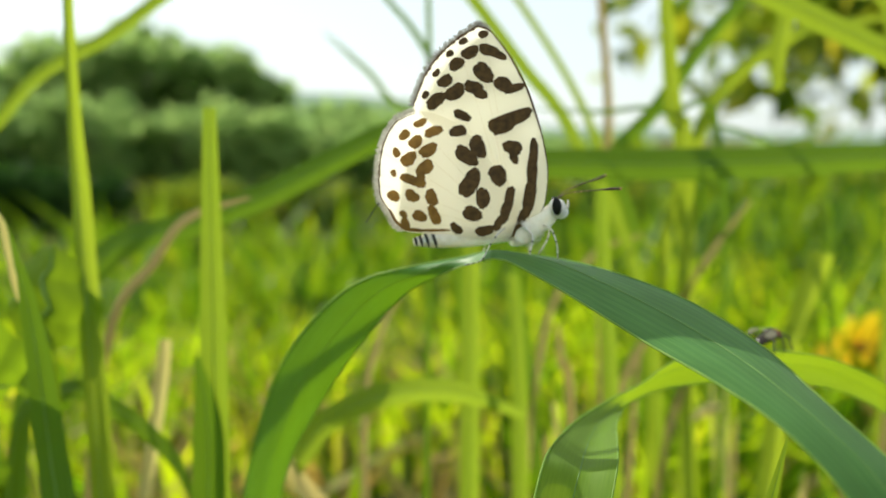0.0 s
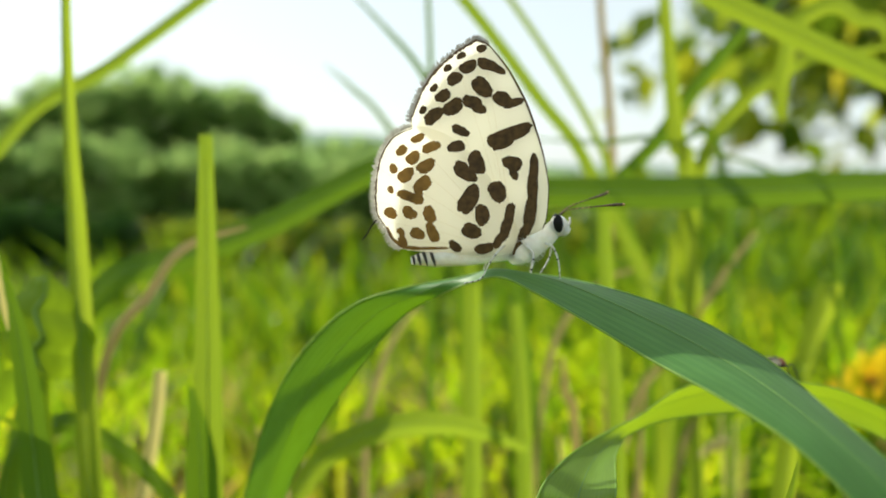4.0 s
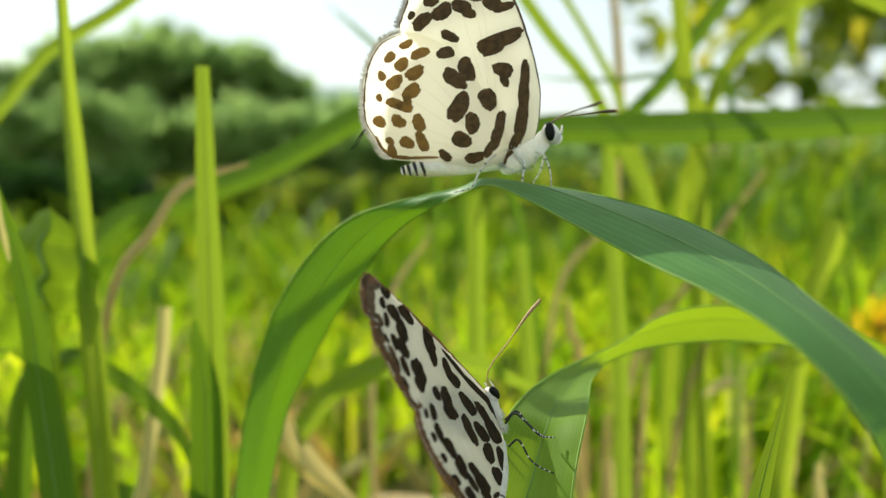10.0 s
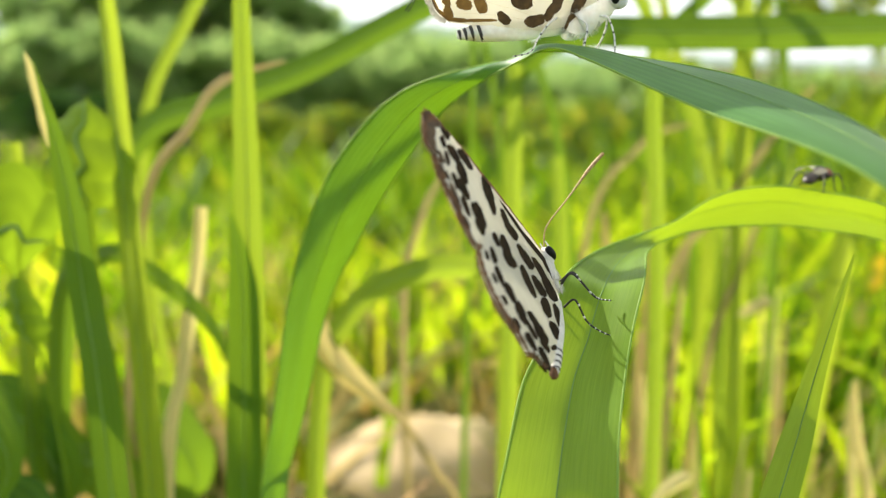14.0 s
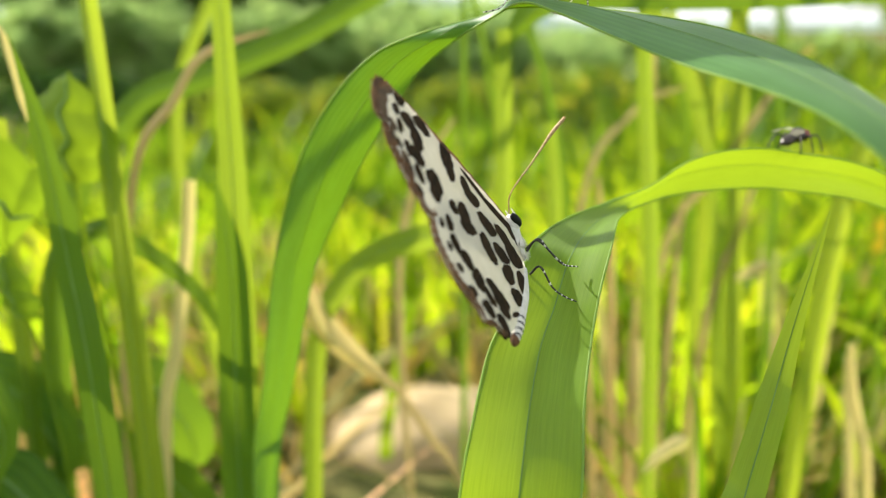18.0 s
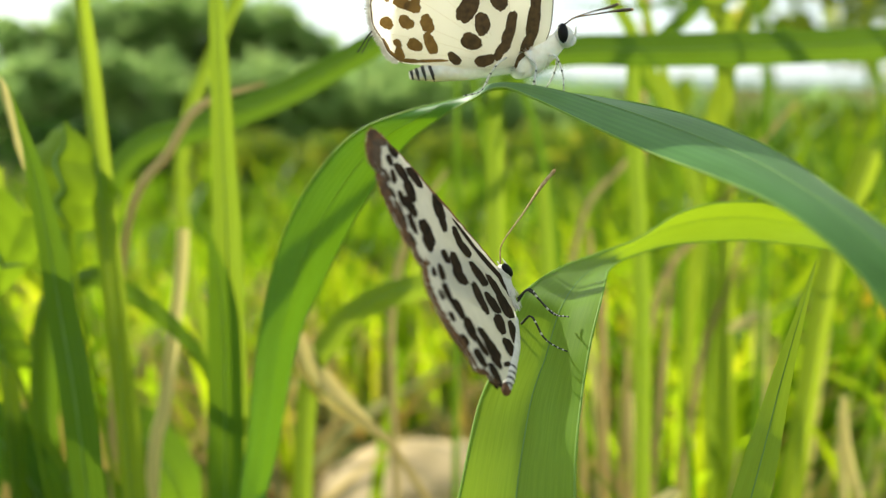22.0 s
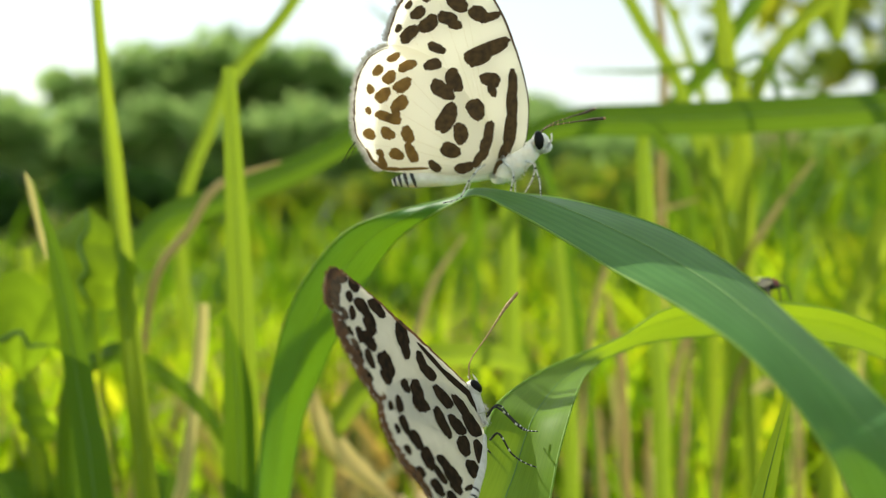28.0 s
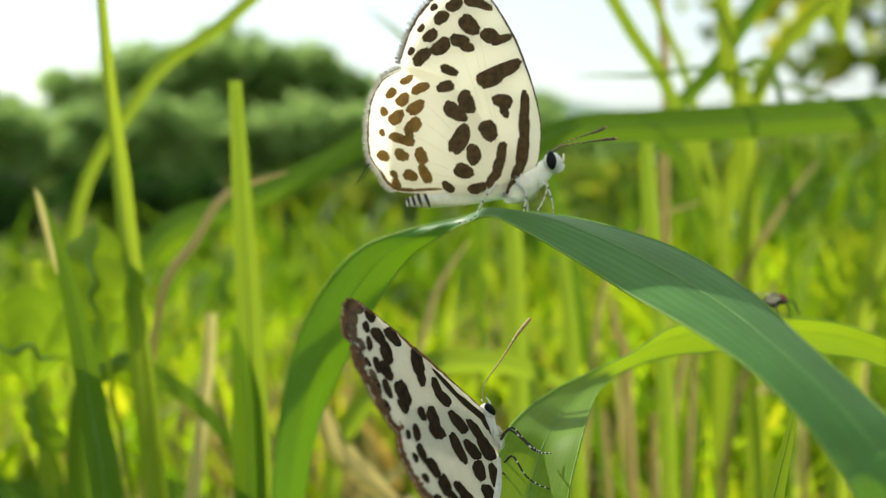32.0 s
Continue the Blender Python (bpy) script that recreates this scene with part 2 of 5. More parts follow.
M_ANT = plain("antenna_brown", (0.045, 0.028, 0.018), (0.16, 0.11, 0.06), 4000.0, 0.6)
M_PALEANT = plain("antenna_tan", (0.34, 0.21, 0.09), (0.62, 0.44, 0.24), 5000.0, 0.6)
M_CLUB = plain("antenna_orange_tip", (0.40, 0.22, 0.08), (0.62, 0.40, 0.18), 3000.0, 0.6)
M_FLY = plain("fly_body", (0.015, 0.013, 0.012), (0.07, 0.05, 0.035), 2500.0, 0.35)
M_FLYEYE = plain("fly_eye", (0.16, 0.035, 0.02), (0.25, 0.06, 0.03), 3000.0, 0.3)
M_FLYWING = plain("fly_wing", (0.25, 0.22, 0.18), (0.4, 0.36, 0.3), 3000.0, 0.25, thin=0.6, through_colour=(0.7, 0.65, 0.55))
M_PETAL = plain("yellow_petal", (0.72, 0.42, 0.01), (0.85, 0.58, 0.02), 300.0, 0.55, thin=0.4, through_colour=(1.0, 0.7, 0.02))
M_DISC = plain("flower_disc", (0.35, 0.18, 0.01), (0.5, 0.28, 0.02), 900.0, 0.8)
M_BARK = plain("grey_brown_bark", (0.10, 0.075, 0.05), (0.2, 0.16, 0.12), 14.0, 0.9, 0.01)
M_WEED_FAR = blade_material("shrub_leaf", (0.06, 0.13, 0.02), (0.14, 0.23, 0.035), (0.45, 0.55, 0.05), 0.45, 2.0, "island")
M_TREE = blade_material("overhanging_leaf", (0.05, 0.10, 0.02), (0.13, 0.20, 0.03), (0.58, 0.66, 0.05), 0.45, 2.0, "island")
M_BUSH = blade_material("hillside_leaf", (0.17, 0.29, 0.10), (0.32, 0.43, 0.15), (0.50, 0.70, 0.26), 0.55, 2.0, "soft", 0.6)
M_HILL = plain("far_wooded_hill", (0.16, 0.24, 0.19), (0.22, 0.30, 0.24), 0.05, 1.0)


# ---- mesh helpers ----
def mesh_of(name, verts, faces, mat, uvs=None, smooth=True):
    me = bpy.data.meshes.new(name)
    me.from_pydata([tuple(v) for v in verts], [], faces)
    if uvs is not None:
        lay = me.uv_layers.new(name="UVMap")
        idx = np.zeros(len(me.loops), dtype=np.int32)
        me.loops.foreach_get("vertex_index", idx)
        lay.data.foreach_set("uv", np.asarray(uvs, dtype=np.float32)[idx].ravel())
    me.materials.append(mat)
    if smooth:
        me.polygons.foreach_set("use_smooth", np.ones(len(me.polygons), dtype=bool))
    me.update()
    return me


def part(name, me, parent, label=""):
    ob = new(name, me)
    ob.parent = parent
    return tagged(ob, label)


def spline(pts, n=8):
    """Smooth curve through the given points."""
    P = np.asarray(pts, float)
    P = np.vstack([2 * P[0] - P[1], P, 2 * P[-1] - P[-2]])
    out = []
    for i in range(1, len(P) - 2):
        a, b, c, d = P[i - 1 : i + 3]
        for u in np.arange(n) / n:
            out.append(0.5 * (2 * b + (c - a) * u + (2 * a - 5 * b + 4 * c - d) * u * u + (3 * b - a - 3 * c + d) * u**3))
    out.append(P[-2])
    return np.array(out)


def sheet(a, b, fold=0.06, across=8, ripple=0.0, seed=0):
    """A leaf blade between two edge curves, with a shallow channel along its middle."""
    n = len(a)
    mid = (a + b) / 2
    tan = np.gradient(mid, axis=0)
    nor = np.cross(tan, b - a)
    nor /= np.linalg.norm(nor, axis=1, keepdims=True) + 1e-12
    width = np.linalg.norm(b - a, axis=1, keepdims=True)
    rng = np.random.RandomState(seed)
    ph = rng.rand(3) * 6
    verts, uvs = [], []
    along = np.r_[0, np.cumsum(np.linalg.norm(np.diff(mid, axis=0), axis=1))]
    for i in range(n):
        for k in range(across + 1):
            u = k / across
            dip = -fold * width[i, 0] * (1 - abs(2 * u - 1) ** 1.3)
            dip += ripple * width[i, 0] * math.sin(9 * u + ph[0]) * math.sin(along[i] * 1.7 + ph[1])
            verts.append(a[i] * (1 - u) + b[i] * u + nor[i] * dip)
            uvs.append((u, along[i] / 2.0))
    faces = [(i * (across + 1) + k, i * (across + 1) + k + 1, (i + 1) * (across + 1) + k + 1, (i + 1) * (across + 1) + k) for i in range(n - 1) for k in range(across)]
    return verts, faces, uvs


def midrib(ob, verts, rows, across, size, origin):
    """The raised rib along the middle of a blade, as a part of it."""
    mid = np.array([verts[i * (across + 1) + across // 2] for i in range(rows)])
    wid = np.array([np.linalg.norm(np.asarray(verts[i * (across + 1) + across]) - np.asarray(verts[i * (across + 1)])) for i in range(rows)])
    v, f, u = tube(mid, list(wid * size), 6)
    part("midrib", mesh_of("midrib", to_world(v, origin), f, M_RIB, u), ob, "paler raised midrib")


def to_world(verts, origin=None):
    o = Vector((0, 0, 0)) if origin is None else origin
    return [cm(*v) - o for v in verts]


def blade(name, pts, widths, mat, label, category="grass blade", twist=0.0, fold=0.10, flat_tip=False, group=""):
    """One grass blade along a centre line in plan centimetres, turned about its length by twist degrees."""
    c = spline(pts, 8)
    w = np.interp(np.linspace(0, 1, len(c)), np.linspace(0, 1, len(widths)), widths)
    tan = np.gradient(c, axis=0)
    tan /= np.linalg.norm(tan, axis=1, keepdims=True)
    side = np.cross(tan, np.array([0, -1.0, 0.12]))
    side /= np.linalg.norm(side, axis=1, keepdims=True) + 1e-9
    nor = np.cross(side, tan)
    tw = np.radians(np.interp(np.linspace(0, 1, len(c)), (0, 1), (twist, twist * 0.5)))[:, None]
    side = side * np.cos(tw) + nor * np.sin(tw)
    v, f, u = sheet(c - side * w[:, None] / 2, c + side * w[:, None] / 2, fold)
    base = cm(*c[0])
    ob = new(name, mesh_of(name, to_world(v, base), f, mat, u))
    ob.location = base
    midrib(ob, v, len(c), 8, 0.02, base)
    return tagged(ob, label, category, group)


def tube(pts, radii, sides=8):
    c = np.asarray(pts, float)
    r = np.interp(np.linspace(0, 1, len(c)), np.linspace(0, 1, len(radii)), radii)
    tan = np.gradient(c, axis=0)
    tan /= np.linalg.norm(tan, axis=1, keepdims=True) + 1e-12
    ref = np.array([0.3, 0.9, 0.31])
    s = np.cross(tan, ref)
    s /= np.linalg.norm(s, axis=1, keepdims=True) + 1e-12
    t = np.cross(tan, s)
    ang = np.arange(sides) / sides * 2 * np.pi
    verts = [c[i] + r[i] * (math.cos(a) * s[i] + math.sin(a) * t[i]) for i in range(len(c)) for a in ang]
    uvs = [(k / sides, i * 0.2) for i in range(len(c)) for k in range(sides)]
    faces = [(i * sides + k, i * sides + (k + 1) % sides, (i + 1) * sides + (k + 1) % sides, (i + 1) * sides + k) for i in range(len(c) - 1) for k in range(sides)]
    faces += [tuple(range(sides))[::-1], tuple((len(c) - 1) * sides + k for k in range(sides))]
    return verts, faces, uvs


def blob(centre, axes_, rough=0.0, seed=0, seg=16, rings=10):
    """An ellipsoid with three axis vectors and a slightly uneven skin."""
    rng = np.random.RandomState(seed)
    verts, faces = [], []
    A = np.asarray(axes_, float)
    for i in range(rings + 1):
        th = math.pi * i / rings
        for k in range(seg):
            ph = 2 * math.pi * k / seg
            d = np.array([math.cos(th), math.sin(th) * math.cos(ph), math.sin(th) * math.sin(ph)])
            verts.append(np.asarray(centre) + (d @ A) * (1 + rough * (rng.rand() - 0.5) * math.sin(th)))
    for i in range(rings):
        for k in range(seg):
            faces.append((i * seg + k, i * seg + (k + 1) % seg, (i + 1) * seg + (k + 1) % seg, (i + 1) * seg + k))
    return verts, faces


# ---- ground, hill and sky line ----
def soil_level(x, y):
    """The bank on which the grass grows is level near the leaves and falls away behind it."""
    r = math.hypot(x, y)
    side = min(1.0, max(0.0, x / (r + 1e-6) / 0.35)) if y > 0 else 1.0
    slope = 0.155 + (0.085 - 0.155) * side
    drop = slope * max(0.0, min(r, 15.0) - 0.27)
    drop += (2.25 - drop) * min(1.0, max(0.0, (r - 6.0) / 9.0))
    return -drop + 0.006 * noise.noise((x * 9, y * 9, 0))


def build_ground():
    rad = [0, 0.08, 0.16, 0.25, 0.35, 0.5, 0.7, 1, 1.5, 2.2, 3, 4, 5.5, 7, 9, 12, 18, 30, 60, 150, 500, 2500]
    seg = 64
    verts, faces = [(0, 0, soil_level(0, 0))], []
    for r in rad[1:]:
        for k in range(seg):
            a = 2 * math.pi * k / seg
            x, y = r * math.cos(a), r * math.sin(a)
            verts.append((x, y, soil_level(x, y)))
    for k in range(seg):
        faces.append((0, 1 + k, 1 + (k + 1) % seg))
    for i in range(len(rad) - 2):
        for k in range(seg):
            faces.append((1 + i * seg + k, 1 + (i + 1) * seg + k, 1 + (i + 1) * seg + (k + 1) % seg, 1 + i * seg + (k + 1) % seg))
    tagged(new("ground", mesh_of("ground", verts, faces, M_SOIL)), "grassy soil of a meadow falling away to trees", "ground", kind="structure")


build_ground()


def build_hill():
    verts, faces, n = [], [], 60
    for i in range(n + 1):
        a = radians(-75 + 150 * i / n)
        x, y = 420 * math.sin(a), 420 * math.cos(a)
        top = 1.5 + 8 / (1 + math.exp((a - radians(4)) / radians(1.5))) + 9 * math.exp(-((a - radians(-9)) / radians(12)) ** 2) + 2.5 * noise.noise((i * 0.35, 0, 3)) + 1.2 * noise.noise((i * 1.3, 4, 3))
        verts += [(x * 0.93, y * 0.93, -4), (x, y, top * 0.7), (x * 1.05, y * 1.05, top), (x * 1.3, y * 1.3, -4)]
    for i in range(n):
        for k in range(3):
            faces.append((4 * i + k, 4 * i + 4 + k, 4 * i + 5 + k, 4 * i + 1 + k))
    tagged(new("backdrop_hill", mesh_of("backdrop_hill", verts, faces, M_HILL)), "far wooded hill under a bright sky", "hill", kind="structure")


build_hill()


def leaf_cloud(centres, sizes, count, leaf, seed, droop=0.0, length=1.8):
    """Many small pointed leaves scattered in ellipsoid clumps; joined in one mesh."""
    rng = np.random.RandomState(seed)
    verts, faces, uvs = [], [], []
    for _ in range(count):
        j = rng.randint(len(centres))
        d = rng.normal(size=3)
        d /= np.linalg.norm(d)
        p = np.array(centres[j]) + d * np.array(sizes[j]) * rng.rand() ** 0.4
        t = rng.normal(size=3) + np.array([0, 0, -droop])
        t /= np.linalg.norm(t)
        s = np.cross(t, rng.normal(size=3))
        s /= np.linalg.norm(s) + 1e-9
        nn = np.cross(s, t)
        L = leaf * (0.6 + 0.8 * rng.rand())
        W = L / length / 2
        b = len(verts)
        verts += [p, p + t * L * 0.35 + s * W + nn * W * 0.3, p + t * L * 0.4, p + t * L * 0.35 - s * W + nn * W * 0.3, p + t * L]
        uvs += [(0.5, 0), (1, 0.4), (0.5, 0.4), (0, 0.4), (0.5, 1)]
        faces += [(b, b + 1, b + 2), (b, b + 2, b + 3), (b + 1, b + 4, b + 2), (b + 2, b + 4, b + 3)]
    return verts, faces, uvs


def build_tree(name, x, y, height, radius, clumps, count, leaf, mat, seed, label, category="tree", crown_low=0.3, droop=0.0):
    rng = np.random.RandomState(seed)
    z = soil_level(x, y)
    root = new(name)
    root.location = (x, y, z)
    bend = rng.normal(size=2) * radius * 0.12
    trunk = spline([(0, 0, -0.05), (bend[0] * 0.4, bend[1] * 0.4, height * 0.25), (bend[0], bend[1], height * 0.55), (bend[0] * 1.2, bend[1], height * 0.8)], 5)
    v, f, u = tube(trunk, [height * 0.035, height * 0.024, height * 0.012], 9)
    part("trunk", mesh_of("trunk", v, f, M_BARK, u), root)
    cs, ss = [], []
    for k in range(clumps):
        a, r = rng.rand() * 6.283, radius * math.sqrt(rng.rand()) * 0.8
        zz = height * (crown_low + (0.93 - crown_low) * rng.rand())
        shrink = math.sqrt(max(0.15, 1 - ((zz / height - 0.55) / 0.5) ** 2))
        cs.append((r * math.cos(a) * shrink + bend[0], r * math.sin(a) * shrink + bend[1], zz))
        q = radius * (0.24 + 0.2 * rng.rand())
        ss.append((q, q, q * 0.75))
    for k in range(min(6, clumps)):
        c = cs[k]
        v, f, u = tube(spline([trunk[len(trunk) // 2], (c[0] * 0.5, c[1] * 0.5, c[2] * 0.8), c], 4), [height * 0.012, height * 0.004], 6)
        part("limb", mesh_of("limb", v, f, M_BARK, u), root)
    v, f, u = leaf_cloud(cs, ss, count, leaf, seed + 1, droop)
    part("crown", mesh_of("crown", v, f, mat, u, False), root)
    return tagged(root, label, category)


TREES = [(-12.9, 30.5, 5.7, 2.6), (-10.9, 31.5, 6.2, 2.4), (-9.0, 32.5, 5.6, 2.2), (-7.4, 33.5, 4.4, 1.9), (-15.5, 29, 4.3, 2.2), (-19.2, 28, 3.5, 2.6), (-6.3, 36, 3.2, 2.4), (-2.6, 39, 3.3, 3.0), (1.0, 42, 3.2, 3.2), (5.5, 43, 1.9, 2.4), (10.5, 42, 1.6, 2.6), (16, 38, 1.5, 2.6), (-23, 26, 4.0, 3.2), (21, 33, 1.6, 2.6)]
for i, (x, y, h, r) in enumerate(TREES):
    tagged(build_tree("hillside_tree", x, y, h, r, 30, 3600, 0.50, M_BUSH, 40 + i, "rounded leafy green tree at the meadow's far edge", crown_low=0.1), group="trees beyond the meadow")
LOW_TREES = [(-17, 25, 3.2, 2.2), (-13.6, 25.5, 2.9, 2.0), (-10.8, 26, 3.1, 2.0), (-8.2, 26.5, 2.7, 2.0), (-5.6, 27, 2.8, 2.1), (-2.8, 28, 2.6, 2.1), (0.2, 28, 2.8, 2.2), (3.4, 27, 1.7, 2.0), (6.6, 26, 1.5, 1.9), (9.8, 25, 1.5, 2.0), (13, 24, 1.6, 2.0)]
for i, (x, y, h, r) in enumerate(LOW_TREES):
    tagged(build_tree("low_tree", x, y, h, r, 20, 2600, 0.38, M_BUSH, 160 + i, "low leafy light green tree before taller ones", crown_low=0.05), group="trees beyond the meadow")
# The shade over the left bushes is put into this darker leaf colour.
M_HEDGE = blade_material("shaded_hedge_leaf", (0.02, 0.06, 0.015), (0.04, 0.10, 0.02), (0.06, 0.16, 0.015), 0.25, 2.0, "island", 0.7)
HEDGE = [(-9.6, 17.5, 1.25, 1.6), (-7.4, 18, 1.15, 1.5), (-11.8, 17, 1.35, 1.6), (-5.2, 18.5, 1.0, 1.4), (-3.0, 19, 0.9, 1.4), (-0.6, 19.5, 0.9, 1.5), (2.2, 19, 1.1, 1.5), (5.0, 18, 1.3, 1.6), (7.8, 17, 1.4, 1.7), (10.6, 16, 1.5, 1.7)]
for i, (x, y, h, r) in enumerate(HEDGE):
    tagged(build_tree("hedge_bush", x, y, h, r, 18, 2400, 0.19, M_HEDGE if x < -6.5 else M_WEED_FAR, 80 + i, "dense bush below the trees, shade put into its dark leaf green" if x < -6.5 else "mid-green dense bush below the trees", "bush", 0.06), group="bushes below the trees")
BANK = [(1.5, 3.0, 1.98, 0.5), (2.5, 3.3, 1.92, 0.55), (0.75, 3.5, 1.82, 0.5), (3.4, 3.4, 1.98, 0.6)]
for i, (x, y, h, r) in enumerate(BANK):
    tagged(build_tree("bank_shrub", x, y, h - 1.95 - soil_level(x, y), r, 16, 1500, 0.075, M_WEED_FAR, 120 + i, "yellow-green leafy shrub on the bank", "shrub", 0.1), group="shrubs on the bank")
build_tree("overhanging_tree", 2.7, 4.7, 3.1 - soil_level(2.7, 4.7) - 1.7, 2.3, 64, 2300, 0.24, M_TREE, 7, "broad-leaved tree with drooping dark leaves against the sky", crown_low=0.66, droop=0.9)


# ---- grass that nobody could count ----
def grass_field(name, label, count, region, height, width, seed, mat, lean=0.35):
    rng = np.random.RandomState(seed)
    verts, faces, uvs = [], [], []
    seg = 5
    while count:
        x, y = region(rng)
        if x is None:
            continue
        count -= 1
        h = height(rng, x, y)
        w = width * (0.6 + 0.8 * rng.rand())
        a = rng.rand() * 6.283
        side = np.array([math.cos(a), math.sin(a), 0])
        d = rng.normal(size=2) * lean
        droop = abs(rng.normal()) * 0.16
        z = soil_level(x, y) - 0.004
        b = len(verts)
        for i in range(seg + 1):
            s = i / seg
            c = np.array([x + d[0] * h * s**1.8, y + d[1] * h * s**1.8, z + h * (s - droop * s**3)])
            ww = w * (1 - s**2.2) * 0.5 + 0.0001
            verts += [c - side * ww, c + side * ww]
            uvs += [(0, s), (1, s)]
        faces += [(b + 2 * i, b + 2 * i + 1, b + 2 * i + 3, b + 2 * i + 2) for i in range(seg)]
    tagged(new(name, mesh_of(name, verts, faces, mat, uvs)), label, "grass", kind="stuff")


def near_region(rng):
    y = 0.15 + 0.45 * rng.rand()
    x = (rng.rand() - 0.5) * 1.5 * (y + 0.1)
    if abs(x - 0.126 * (y + 0.059) / 0.241) < 0.011 and y < 0.18:
        return (None, None)
    if abs(x + 0.013) < 0.036 and y < 0.21 and rng.rand() < 0.93:
        return (None, None)
    # an open lane lets the sun reach the stone
    dx, dy = x + 0.013, y - 0.178
    if 0 < 0.588 * dy - 0.81 * dx < 0.14 and abs(0.588 * dx + 0.81 * dy) < 0.03 and rng.rand() < 0.85:
        return (None, None)
    if 0.025 < 0.588 * y - 0.81 * x < 0.13 and 0.015 < 0.588 * x + 0.81 * y < 0.033 and rng.rand() < 0.85:
        return (None, None)
    return (x, y)


def near_height(rng, x, y):
    tall = 0.076 + 0.034 * min(1, max(0, x / (0.35 * (y + 0.06))))
    return tall * (0.55 + 0.5 * rng.rand())


def mid_region(rng):
    y = 0.56 + 3.5 * rng.rand() ** 1.2
    return ((rng.rand() - 0.5) * 1.7 * y, y)


def mid_height(rng, x, y):
    return (0.062 + 0.11 * min(1, max(0, x / (0.4 * y)))) * (0.6 + 0.7 * rng.rand())


def far_region(rng):
    y = 4 + 32 * rng.rand() ** 1.3
    return ((rng.rand() - 0.5) * 1.7 * y, y)


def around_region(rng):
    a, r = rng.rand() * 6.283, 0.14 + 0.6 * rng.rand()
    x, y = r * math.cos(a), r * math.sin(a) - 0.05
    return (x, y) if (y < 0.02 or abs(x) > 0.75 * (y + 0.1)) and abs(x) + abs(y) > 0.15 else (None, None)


grass_field("near_grass", "bright green meadow grass with yellowing blades", 2200, near_region, near_height, 0.0050, 11, M_FIELD, 0.38)
grass_field("middle_grass", "green meadow grass thinning down the bank", 5200, mid_region, mid_height, 0.010, 12, M_MEADOW, 0.4)
grass_field("far_grass", "pale green meadow grass before the trees", 5000, far_region, lambda r, x, y: 0.35 * (0.5 + r.rand()), 0.05, 13, M_MEADOW)
def tuft_region(rng):
    a, p = 0.016 * rng.normal(), 0.0005 + 0.0038 * rng.normal()
    return (-0.135 - 0.81 * a + 0.588 * p, 0.10 + 0.588 * a + 0.81 * p)


# Unseen tuft added towards the sun; its height sets the stems' shadow line.
grass_field("tall_tuft", "tall grass tuft out of view, added to shade the left stems", 170, tuft_region, lambda r, x, y: 0.19 * (0.88 + 0.14 * r.rand()), 0.006, 15, M_FIELD, 0.02)
def low_tuft_region(rng):
    a, p = 0.016 * rng.normal(), -0.013 + 0.0055 * rng.normal()
    return (-0.135 - 0.81 * a + 0.588 * p, 0.10 + 0.588 * a + 0.81 * p)


# Second unseen tuft, added to throw shade on the lower left leaves.
grass_field("lower_tuft", "grass tuft out of view, added to shade the lower left plants", 170, low_tuft_region, lambda r, x, y: 0.188 * (0.86 + 0.16 * r.rand()), 0.006, 19, M_FIELD, 0.02)
def right_region(rng):
    y = 0.045 + 0.10 * rng.rand()
    x = 0.035 + (0.02 + 0.75 * y) * rng.rand()
    return (None, None) if abs(x - 0.126 * (y + 0.059) / 0.241) < 0.009 else (x, y)


grass_field("side_grass", "bright green and yellowed grass blades beside the bent leaf", 230, right_region, lambda r, x, y: 0.088 * (0.6 + 0.45 * r.rand()), 0.0036, 16, M_FIELD, 0.22)
def straw_region(rng):
    y = 0.03 + 0.42 * rng.rand() ** 1.4
    x = (rng.rand() ** 0.75 - 0.5) * 1.5 * (y + 0.1)
    return (None, None) if abs(x + 0.013) < 0.036 and y < 0.2 else (x, y)


grass_field("low_straw", "low dry straw and withered blades between the grass", 2100, straw_region, lambda r, x, y: 0.05 * (0.35 + r.rand()), 0.003, 17, M_STRAW, 0.6)
def ring_region(rng):
    a, r = rng.rand() * 6.283, 0.55 + 9.5 * rng.rand() ** 1.6
    x, y = r * math.sin(a), r * math.cos(a)
    return (None, None) if y > 0.68 and abs(x) < 0.85 * y else (x, y)


grass_field("outer_grass", "green meadow grass on the level bank", 15000, ring_region, lambda r, x, y: 0.10 * (0.6 + 0.7 * r.rand()), 0.012, 18, M_MEADOW, 0.25)
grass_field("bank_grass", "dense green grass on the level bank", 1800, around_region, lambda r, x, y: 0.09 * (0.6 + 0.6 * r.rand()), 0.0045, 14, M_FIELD)


